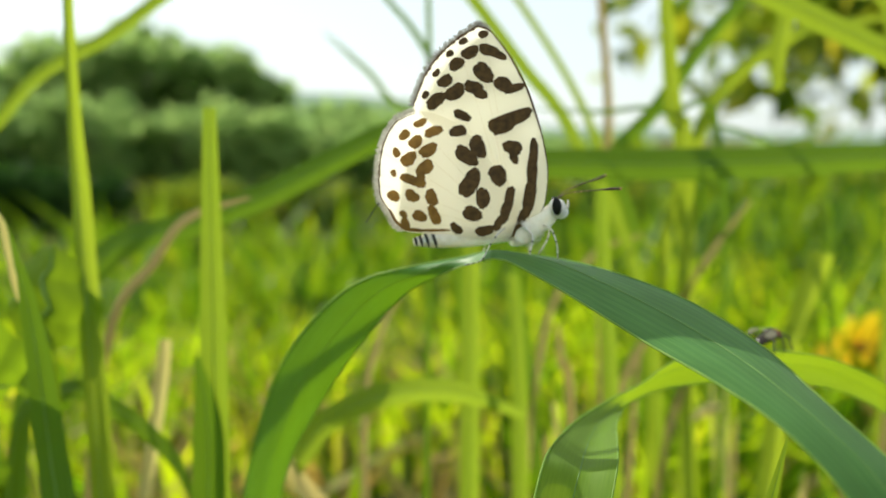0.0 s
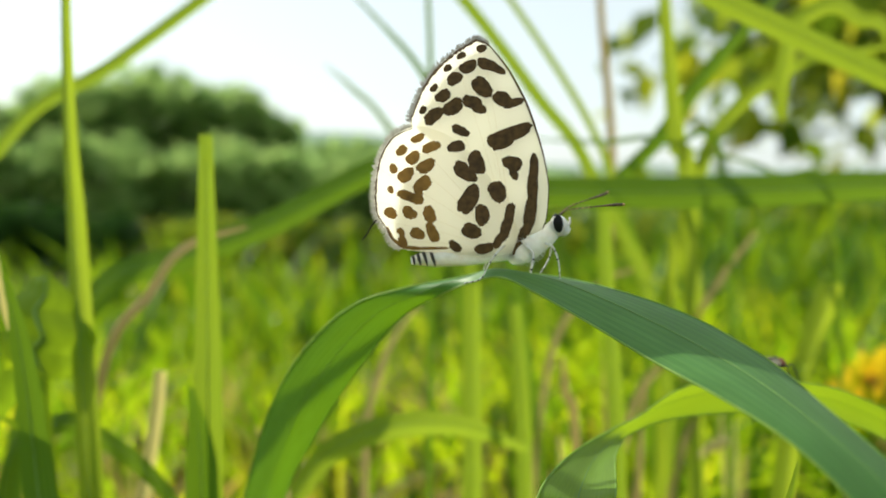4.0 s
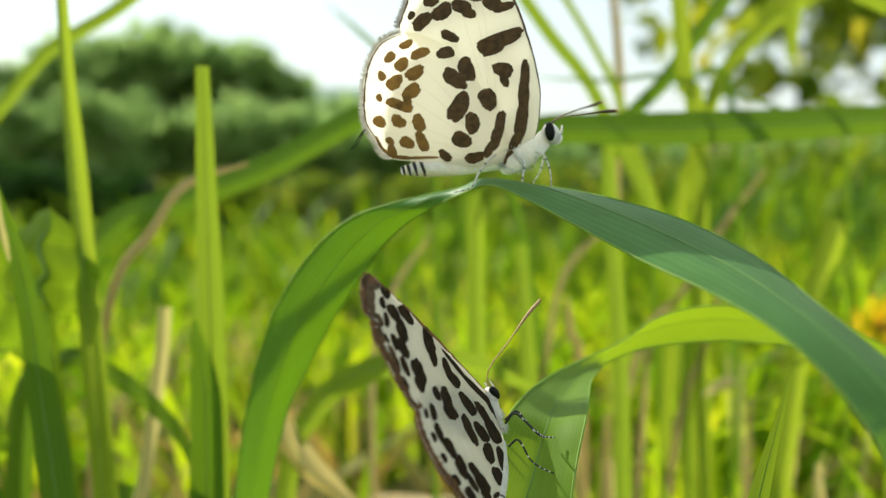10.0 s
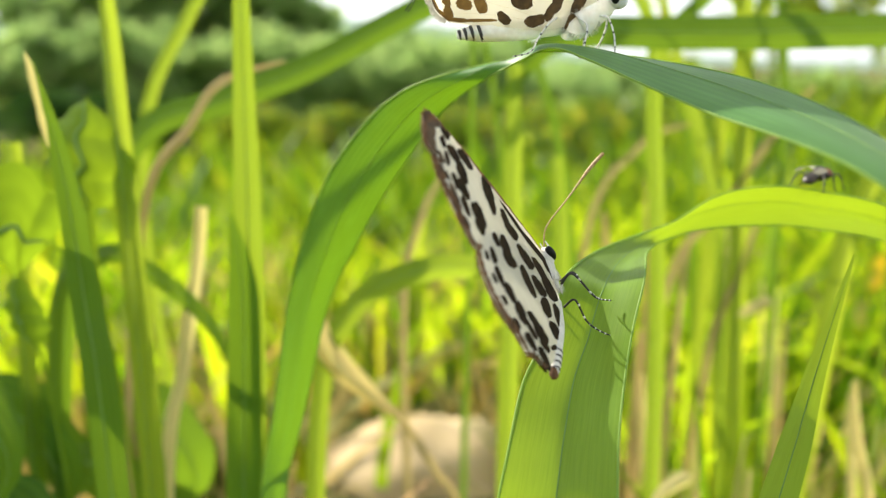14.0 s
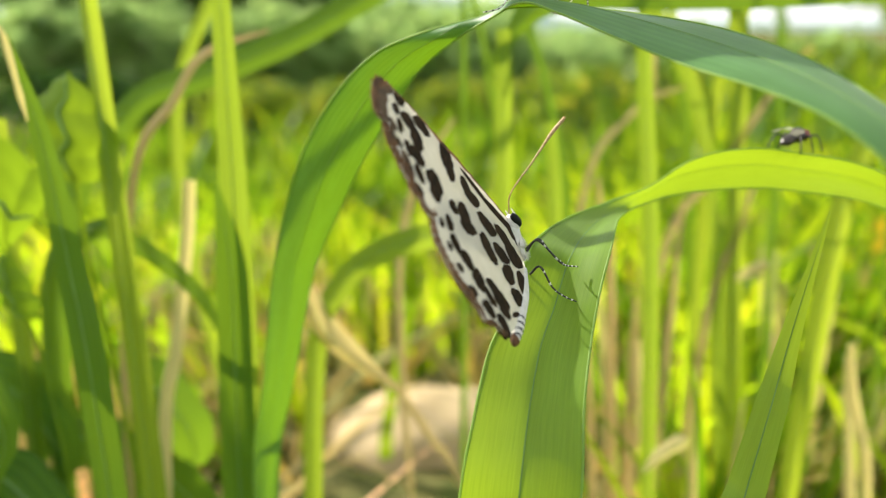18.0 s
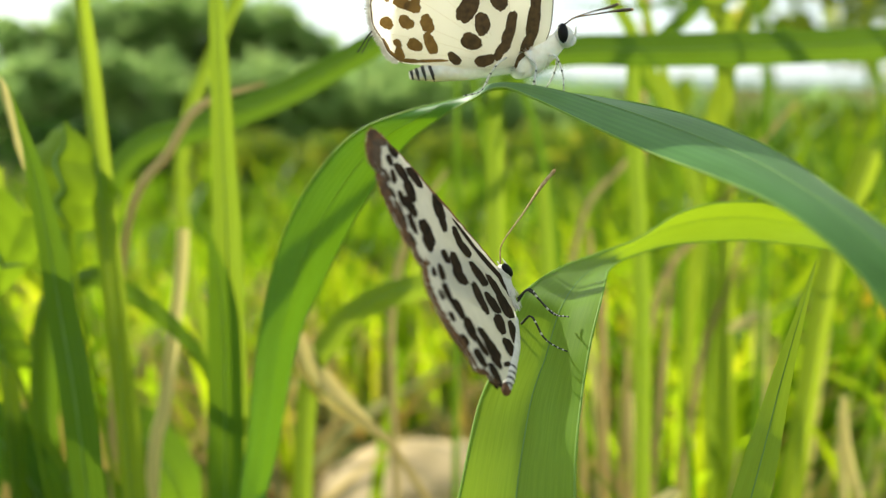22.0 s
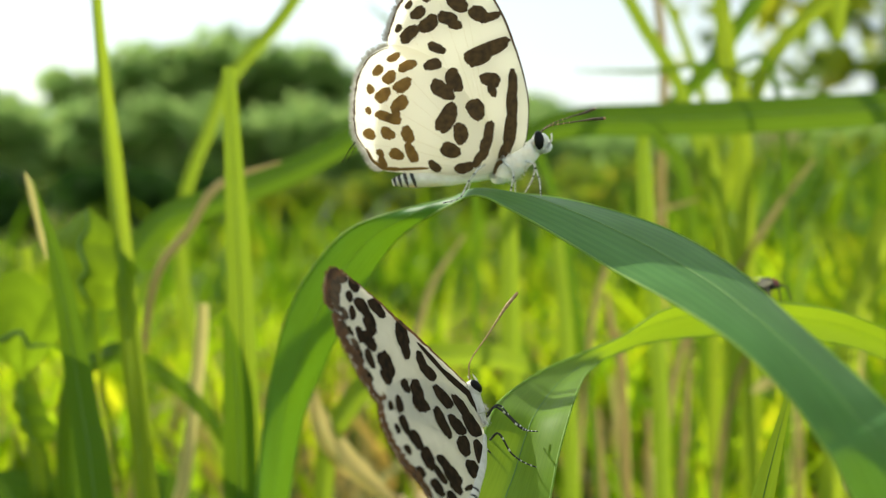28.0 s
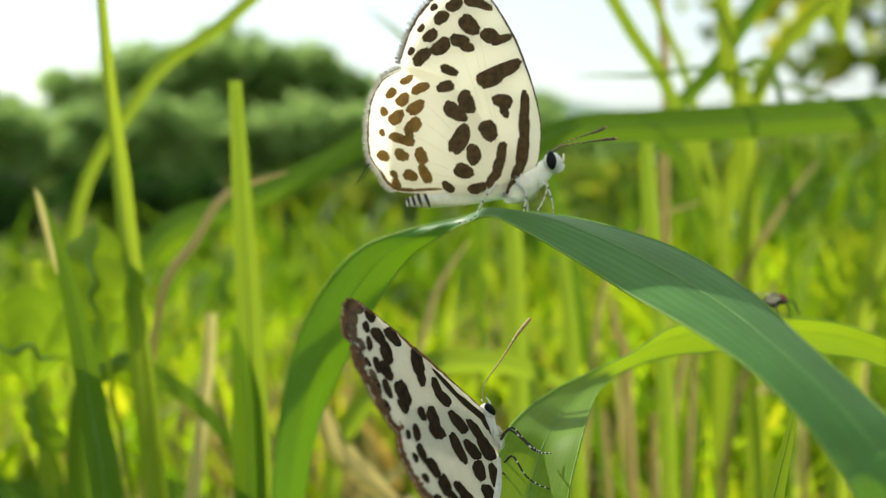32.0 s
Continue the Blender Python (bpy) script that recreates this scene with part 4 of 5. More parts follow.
def build_flower(x, y, z, size, label):
    root = new("yellow_flower")
    root.location = (x, y, 0)
    v, f, u = tube(spline([(0.01, 0, -0.003), (0.004, 0, z * 0.5), (0, 0, z)], 5), [0.0011, 0.0009], 7)
    part("stem", mesh_of("stem", v, f, M_BLADE, u), root, "thin green stem")
    v, f = blob((0, -0.001, z), np.diag([0.003, 0.003, 0.0024]), 0.1, 3, 12, 6)
    part("disc", mesh_of("disc", v, f, M_DISC), root, "orange-brown disc")
    for k in range(12):
        a = 2 * math.pi * k / 12
        o = np.array([math.cos(a), -0.35 * math.sin(a) - 0.1, math.sin(a)])
        s = np.cross(o, np.array([0, -1.0, 0.4]))
        s /= np.linalg.norm(s)
        c = np.array([np.array([0, 0, z]) + o * size * q + np.array([0, -0.2 * size * q * q, -0.12 * size * q * q]) for q in np.linspace(0.12, 1, 7)])
        w = np.array([0.10, 0.2, 0.28, 0.32, 0.3, 0.22, 0.06])[:, None] * size / 2
        v, f, u = sheet(c - s * w, c + s * w, 0.1, 4)
        part("petal", mesh_of("petal", v, f, M_PETAL, u), root)
    tagged(root, label, "flower")


build_flower(0.134, 0.182, 0.075, 0.0155, "yellow daisy-like flower on a thin stem")


# ---- butterflies ----
# Each wing is drawn on a sheet of its own units; draw(x, y) gives the place in the wing's plane, in centimetres from the feet.
K = 0.98 / (1.82 * 232.8)


def draw_fresh(x, y):
    return ((x - 450.0) * K, (795.0 - y) * K)


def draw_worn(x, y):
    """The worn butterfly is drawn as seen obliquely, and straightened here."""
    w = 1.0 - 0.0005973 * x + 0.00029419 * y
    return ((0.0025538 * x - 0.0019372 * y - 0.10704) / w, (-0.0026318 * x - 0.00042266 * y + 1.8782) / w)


FORE = [(510, 712), (560, 690), (600, 645), (616, 580), (619, 500), (606, 420), (582, 335), (552, 250), (522, 190), (490, 133), (455, 88), (425, 54), (400, 40), (382, 38), (355, 52), (320, 74), (280, 105), (242, 145), (215, 185), (196, 225), (181, 262), (173, 296), (215, 330), (300, 360), (380, 420), (450, 520), (490, 620)]
HIND = [(505, 715), (520, 640), (490, 560), (440, 480), (390, 410), (330, 352), (275, 322), (225, 306), (185, 304), (150, 314), (118, 334), (93, 366), (74, 408), (62, 460), (57, 520), (59, 566), (68, 598), (92, 636), (110, 672), (142, 694), (185, 703), (240, 708), (300, 712), (370, 720), (440, 722)]
# Markings as short strokes: start, end, half width.
FORE_SPOTS = [(398, 74, 408, 70, 10), (334, 96, 346, 91, 8), (350, 132, 372, 124, 15), (405, 117, 436, 126, 15), (436, 128, 466, 142, 10), (293, 134, 302, 129, 8), (311, 170, 326, 158, 15), (394, 178, 413, 203, 20), (251, 196, 258, 187, 8), (274, 222, 291, 210, 14), (357, 232, 385, 238, 15), (384, 246, 399, 259, 14), (299, 258, 326, 244, 18), (459, 222, 478, 236, 19)]
FORE_BARS = [(480, 242, 520, 234, 11), (242, 288, 263, 268, 17), (217, 264, 222, 254, 8), (442, 360, 490, 340, 22), (488, 338, 540, 316, 17), (486, 424, 510, 428, 18), (500, 446, 505, 466, 11)]
STREAKS = [(568, 412, 563, 480, 12), (563, 472, 560, 560, 14), (560, 550, 546, 630, 16), (546, 622, 522, 680, 12), (524, 674, 496, 714, 7), (600, 640, 572, 684, 4)]
MIDDLE = [(322, 318, 350, 330, 12), (310, 374, 335, 372, 14), (382, 408, 390, 438, 20), (334, 440, 362, 462, 20), (446, 502, 456, 526, 21), (374, 514, 346, 560, 21), (399, 572, 404, 600, 18), (358, 630, 378, 642, 19), (395, 696, 424, 688, 14), (308, 678, 326, 692, 11), (493, 562, 486, 610, 12), (486, 604, 470, 650, 14), (470, 646, 446, 680, 11)]
MARGINAL = [(194, 351, 212, 342, 10), (231, 380, 258, 368, 13), (147, 390, 158, 378, 11), (180, 413, 195, 400, 14), (215, 441, 240, 424, 15), (124, 436, 129, 444, 10), (156, 466, 174, 454, 16), (205, 496, 228, 480, 16), (115, 502, 118, 508, 8), (150, 518, 175, 527, 12)]
LUNULES = [(184, 530, 206, 538, 13), (200, 508, 208, 520, 9), (111, 574, 120, 582, 14), (169, 572, 181, 582, 15), (235, 574, 240, 592, 16), (240, 624, 252, 656, 14), (192, 640, 205, 646, 15), (144, 634, 150, 642, 9), (149, 660, 156, 672, 11), (104, 626, 122, 662, 4), (122, 662, 152, 686, 5), (152, 686, 204, 691, 5), (200, 691, 286, 690, 4)]
WORN_FORE = [(560, 590), (574, 540), (545, 472), (500, 425), (420, 345), (340, 270), (270, 205), (200, 140), (140, 90), (100, 60), (75, 53), (54, 74), (50, 128), (58, 172), (88, 198), (80, 216), (100, 275), (130, 335), (165, 400), (200, 455), (236, 500), (330, 560), (450, 610)]
WORN_HIND = [(574, 606), (560, 560), (520, 500), (450, 442), (400, 428), (320, 416), (270, 430), (245, 470), (230, 502), (240, 560), (265, 620), (300, 682), (340, 728), (380, 778), (412, 826), (440, 826), (470, 852), (490, 855), (512, 830), (550, 760), (574, 690)]
WORN_TIP = [(78, 76, 84, 120, 20), (76, 130, 86, 160, 15), (90, 84, 112, 92, 12), (84, 176, 100, 190, 8), (108, 230, 124, 262, 8), (110, 190, 120, 214, 8), (145, 290, 158, 318, 8)]
WORN_SPOTS = [(138, 104, 152, 121, 13), (127, 138, 132, 155, 10), (137, 188, 143, 216, 9), (206, 168, 234, 206, 15), (160, 164, 181, 198, 15), (190, 218, 205, 260, 16), (180, 274, 205, 312, 15), (160, 254, 170, 290, 9), (297, 250, 307, 300, 18), (308, 298, 318, 346, 12)]
WORN_BARS = [(240, 345, 262, 396, 18), (246, 398, 260, 426, 13), (190, 330, 206, 372, 10), (358, 344, 376, 386, 12), (374, 384, 402, 416, 14), (362, 312, 440, 400, 6), (436, 396, 530, 480, 9), (526, 478, 566, 538, 11), (128, 250, 140, 270, 6), (160, 320, 172, 345, 6), (190, 392, 204, 420, 7)]
WORN_MIDDLE = [(308, 432, 318, 456, 11), (342, 440, 358, 476, 16), (352, 490, 370, 516, 18), (415, 455, 455, 511, 14), (415, 530, 448, 602, 14), (465, 555, 495, 596, 15), (475, 485, 512, 542, 12), (512, 545, 546, 602, 17), (495, 626, 510, 660, 17), (546, 636, 560, 686, 13), (525, 702, 540, 732, 16), (288, 485, 298, 522, 10)]
WORN_MARGINAL = [(263, 498, 267, 516, 7), (300, 550, 318, 592, 11), (283, 574, 292, 592, 7), (335, 600, 358, 642, 14), (316, 642, 326, 660, 8), (375, 660, 398, 706, 15), (357, 714, 371, 732, 10), (425, 680, 450, 716, 12), (450, 715, 480, 760, 18), (470, 768, 492, 792, 11), (412, 715, 440, 756, 9), (405, 756, 432, 796, 12), (460, 800, 488, 850, 13), (516, 782, 530, 776, 8)]


def outline_of(pts, size, jag, seed, n=6):
    loop = spline([*pts, pts[0]], n)[:-1]
    rng = np.random.RandomState(seed)
    c = loop.mean(0)
    return c + (loop - c) * (size + jag * (rng.rand(len(loop), 1) - 0.5)), c


def wing_height(q, loop, c, y, belly):
    """The membrane's depth at a drawn point, so that markings lie on it."""
    d = np.asarray(q) - c
    r = np.hypot(*d)
    if r < 1e-6:
        return y - belly
    out = loop - c
    ang = np.arctan2(out[:, 1], out[:, 0])
    k = np.argmin(np.abs(np.angle(np.exp(1j * (ang - math.atan2(d[1], d[0]))))))
    s = min(1.0, r / np.hypot(*out[k]))
    return y - belly * (1 - s * s)


def on_wing(e, wing, lift=0.0):
    draw, loop, c, y, belly = wing
    u, v = draw(*e)
    return Vector((u, wing_height(e, loop, c, y, belly) + lift, v)) * 0.01


def membrane_mesh(wing):
    """A wing membrane from its outline, slightly domed."""
    draw, loop, c, y, belly = wing
    rings, m = 6, len(loop)
    verts, faces = [], []
    for i in range(rings, 0, -1):
        s = i / rings
        for q in c + (loop - c) * s:
            u, v = draw(*q)
            verts.append(Vector((u, y - belly * (1 - s * s), v)) * 0.01)
    u, v = draw(*c)
    verts.append(Vector((u, y - belly, v)) * 0.01)
    for i in range(rings - 1):
        for k in range(m):
            faces.append((i * m + k, i * m + (k + 1) % m, (i + 1) * m + (k + 1) % m, (i + 1) * m + k))
    faces += [((rings - 1) * m + k, (rings - 1) * m + (k + 1) % m, rings * m) for k in range(m)]
    return verts, faces


def strokes_mesh(strokes, wing, lift, seed, grow=1.0):
    """Rounded, slightly angular patches of dark scales lying on the membrane."""
    rng = np.random.RandomState(seed)
    verts, faces = [], []
    n = 40
    for x1, y1, x2, y2, r in strokes:
        p, q = np.array([x1, y1], float), np.array([x2, y2], float)
        half = np.linalg.norm(q - p) / 2
        d = (q - p) / (2 * half + 1e-9)
        nrm = np.array([-d[1], d[0]])
        ph = rng.rand(3) * 6.28
        power = 0.95 - 0.22 * half / (half + r)
        mid = (p + q) / 2
        ring = []
        for k in range(n):
            a = 2 * math.pi * k / n
            ca, sa = math.cos(a), math.sin(a)
            ca, sa = math.copysign(abs(ca) ** power, ca), math.copysign(abs(sa) ** power, sa)
            wob = 1 + 0.05 * math.sin(2 * a + ph[0]) + 0.06 * math.sin(3 * a + ph[1]) + 0.03 * math.sin(7 * a + ph[2]) + 0.11 * (rng.rand() - 0.5)
            ring.append(mid + grow * (d * ca * (half + 0.92 * r) + nrm * sa * 1.1 * r) * wob)
        b = len(verts)
        for s in (1.0, 0.5):
            verts += [on_wing(mid + (e - mid) * s, wing, lift) for e in ring]
        verts.append(on_wing(mid, wing, lift))
        for k in range(n):
            faces.append((b + k, b + (k + 1) % n, b + n + (k + 1) % n, b + n + k))
            faces.append((b + n + k, b + n + (k + 1) % n, b + 2 * n))
    return verts, faces


def stretch_of(loop, first, last):
    """Points of the outline between its drawn corners first and last, six to a corner."""
    return [loop[i % len(loop)] for i in range(first * 6, last * 6 + 1)]


def rim_mesh(line, wing, outer, inner, lift, seed, ragged=0.3):
    """A band of dark scales along the margin, from outer to inner units inside the edge."""
    rng = np.random.RandomState(seed)
    verts, faces = [], []
    for j, e in enumerate(line):
        o = e - wing[2]
        o = o / np.linalg.norm(o)
        taper = math.sin(math.pi * (j + 0.6) / (len(line) + 0.2)) ** 0.4
        mid, half = (outer + inner) / 2, (inner - outer) / 2 * taper
        for w in (mid - half * (1 + ragged * (rng.rand() - 0.5)), mid + half * (1 + ragged * (rng.rand() - 0.5) * 2)):
            verts.append(on_wing(e - o * w, wing, lift))
    faces = [(2 * j, 2 * j + 1, 2 * j + 3, 2 * j + 2) for j in range(len(line) - 1)]
    return verts, faces


def fringe_mesh(line, wing, length, lift, seed, dense=5):
    """Fine scale hairs standing out from a stretch of the wing's margin."""
    rng = np.random.RandomState(seed)
    verts, faces = [], []
    for k in range((len(line) - 1) * dense):
        i = k // dense
        a, b = line[i], line[i + 1]
        p = a + (b - a) * (k % dense) / dense
        t = (b - a) / (np.linalg.norm(b - a) + 1e-9)
        o = (p - wing[2]) / np.linalg.norm(p - wing[2])
        tip = p + o * length * (0.5 + 0.7 * rng.rand()) + t * 5 * (rng.rand() - 0.5)
        n = len(verts)
        verts += [on_wing(e, wing, lift) for e in (p - t * 2.2 - o * 4, p + t * 2.2 - o * 4, tip + t * 0.7, tip - t * 0.7)]
        faces.append((n, n + 1, n + 2, n + 3))
    return verts, faces


def mirrored(verts):
    return [Vector((v[0], -v[1], v[2])) for v in verts]


def scaled(verts):
    return [Vector(q) * 0.01 for q in verts]


def build_wings(root, worn, seed):
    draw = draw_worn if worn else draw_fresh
    mem, rim_mat = (M_WORNSHADEWING, M_RUST) if worn else (M_WING, M_EDGE)
    plan = (("forewing", WORN_FORE if worn else FORE, ((WORN_TIP, M_WORNTIP), (WORN_SPOTS, M_BLACKMARK), (WORN_BARS, M_BLACKMARK)) if worn else ((FORE_SPOTS, M_MARK), (FORE_BARS, M_MARK), (STREAKS, M_MARK)), -0.004 if worn else -0.024, 0.006 if worn else 0.03, (8, 20) if worn else (11, 21), (1, 9) if worn else (2, 12)),
        ("hindwing", WORN_HIND if worn else HIND, ((WORN_MIDDLE, M_BLACKMARK), (WORN_MARGINAL, M_BLACKMARK)) if worn else ((MIDDLE, M_MARK), (MARGINAL, M_BACKLITMARK), (LUNULES, M_BACKLITMARK)), -0.011 if worn else -0.055, 0.008 if worn else 0.045, (7, 17) if worn else (8, 19), None))
    for side in (1, -1):
        flip = (lambda v: v) if side == 1 else mirrored
        for name, outline, groups, y, belly, edge, costa in plan:
            loop, c = outline_of(outline, 1.0 if worn else 0.975, 0.035 if worn else 0.006, seed)
            if worn and side == -1:
                loop = c + (loop - c) * 0.95
            wing = (draw, loop, c, y, belly)
            v, f = membrane_mesh(wing)
            w = part(name, mesh_of(name, flip(v), f, mem), root)
            for k, (g, mat) in enumerate(groups):
                v, f = strokes_mesh(g, wing, -0.0015 if worn else -0.003, seed + k, 1.06 if worn else 1.12)
                part("markings", mesh_of("markings", flip(v), f, mat), w, "dark brown spots and streaks")
            line = stretch_of(loop, *edge)
            if worn:
                v, f = rim_mesh(line, wing, -2, 30 if name == "forewing" else 15, -0.0022, seed + 5, 0.9)
                part("margin", mesh_of("margin", flip(v), f, M_RUST), w, "ragged rusty brown margin")
                v, f = fringe_mesh(line, wing, 11, -0.001, seed + 7, 2)
                part("fringe", mesh_of("fringe", flip(v), f, M_RUST, None, False), w, "worn fringe of brown scales")
            elif name == "forewing":
                v, f = rim_mesh(line, wing, 1, 9, -0.004, seed + 5, 0.8)
                part("margin", mesh_of("margin", flip(v), f, M_EDGE), w, "dark brown wing margin")
                v, f = fringe_mesh(line, wing, 14, -0.002, seed + 7, 2)
                part("fringe", mesh_of("fringe", flip(v), f, M_GREYFRINGE, None, False), w, "fine grey-brown fringe")
            else:
                v, f = rim_mesh(line, wing, 5, 11, -0.004, seed + 5, 0.7)
                part("margin_line", mesh_of("margin_line", flip(v), f, M_EDGE), w, "thin dark line inside the margin")
                v, f = fringe_mesh(line, wing, 13, -0.002, seed + 7, 3)
                part("fringe", mesh_of("fringe", flip(v), f, M_PALEFRINGE, None, False), w, "fine pale grey fringe")
            if costa:
                v, f = rim_mesh(stretch_of(loop, *costa), wing, -2, 8 if worn else 5, -0.003, seed + 6, 0.2)
                part("costa", mesh_of("costa", flip(v), f, rim_mat), w, "dark leading edge")
            # veins run out from the wing's root
            root_pt = np.array(outline[0], float)
            for k in range(6):
                b = np.asarray(line[(2 * k + 1) * (len(line) - 1) // 12], float)
                pts = [root_pt + (b - root_pt) * s + np.array([0, -14 * math.sin(math.pi * s)]) for s in np.linspace(0.22, 0.97, 9)]
                v, f, u = tube([np.array(on_wing(p, wing, 0.001 if worn else -0.0005)) * 100 for p in pts], [0.0016, 0.0008], 5)
                part("vein", mesh_of("vein", flip(scaled(v)), f, M_VEIN, u), w)
            if name == "hindwing" and not worn:
                t = spline([(70, 600), (52, 622), (40, 642), (26, 662)], 4)
                v, f, u = tube([(*draw(*p), 0.0) for p in t], [0.006, 0.0045, 0.0035, 0.005], 6)
                v = [(a, y - 0.004 - 0.05 * min(1.0, max(0.0, (-0.85 - a) / 0.15)), b) for a, b, _ in v]
                part("tail", mesh_of("tail", flip(scaled(v)), f, M_BAND, u), w, "fine dark tail with a pale tip")


# Body, legs and antennae in the butterfly's own space: along the body, across it, upwards, in centimetres.
BODY_FRESH = dict(thorax=(0.22, 0, 0.22), head=(0.447, 0, 0.408), abdomen=[(0.15, 0, 0.20), (-0.2, 0, 0.18), (-0.46, 0, 0.165), (-0.63, 0, 0.145)], slim=1.0,
    antennae=[[(0.462, -0.02, 0.475), (0.53, -0.05, 0.515), (0.68, -0.10, 0.535), (0.82, -0.13, 0.55), (0.895, -0.15, 0.553)], [(0.462, 0.02, 0.475), (0.54, 0.08, 0.525), (0.68, 0.17, 0.57), (0.80, 0.23, 0.60), (0.87, 0.26, 0.625)]],
    legs=[[(0.35, -0.05, 0.27), (0.40, -0.10, 0.25), (0.44, -0.12, 0.14), (0.447, -0.13, 0.05), (0.45, -0.13, 0.02)], [(0.20, -0.05, 0.26), (0.258, -0.11, 0.20), (0.236, -0.15, 0.07), (0.222, -0.16, 0.0), (0.20, -0.16, -0.01)], [(0.06, -0.05, 0.26), (0.0, -0.12, 0.22), (-0.07, -0.16, 0.13), (-0.13, -0.18, 0.03), (-0.25, -0.20, 0.0)],
        [(0.35, 0.05, 0.27), (0.42, 0.10, 0.24), (0.40, 0.12, 0.13), (0.35, 0.13, 0.04), (0.32, 0.13, 0.0)], [(0.20, 0.05, 0.24), (0.25, 0.10, 0.2), (0.27, 0.14, 0.1), (0.265, 0.15, 0.0), (0.25, 0.15, -0.02)], [(0.06, 0.05, 0.24), (0.02, 0.12, 0.2), (-0.06, 0.16, 0.12), (-0.10, 0.18, 0.02), (-0.18, 0.2, -0.01)]])
BODY_WORN = dict(thorax=(0.36, 0.0, 0.20), head=(0.455, -0.004, 0.345), abdomen=[(0.22, 0.0, 0.13), (0.0, 0.0, 0.10), (-0.26, 0.0, 0.12), (-0.484, 0, 0.155)], slim=0.6,
    antennae=[[(0.474, -0.02, 0.404), (0.489, -0.098, 0.523), (0.521, -0.306, 0.638), (0.546, -0.494, 0.746), (0.57, -0.611, 0.796)], [(0.474, 0.02, 0.40), (0.50, 0.06, 0.50), (0.54, 0.13, 0.58), (0.57, 0.2, 0.65), (0.60, 0.27, 0.70)]],
    legs=[[(0.351, -0.03, 0.167), (0.353, -0.13, 0.207), (0.356, -0.175, 0.0), (0.369, -0.198, -0.058), (0.374, -0.259, -0.102)], [(0.399, -0.02, 0.156), (0.408, -0.119, 0.183), (0.407, -0.14, 0.069), (0.389, -0.174, -0.036), (0.392, -0.19, -0.07)], [(0.254, 0.0, 0.057), (0.221, -0.098, 0.1), (0.194, -0.101, -0.054), (0.189, -0.136, -0.152), (0.193, -0.202, -0.248)],
        [(0.36, 0.03, 0.15), (0.38, 0.08, 0.12), (0.37, 0.06, 0.02), (0.36, 0.05, -0.03), (0.37, 0.05, -0.06)], [(0.28, 0.03, 0.08), (0.26, 0.08, 0.08), (0.25, 0.06, -0.02), (0.24, 0.05, -0.07), (0.23, 0.05, -0.1)]])


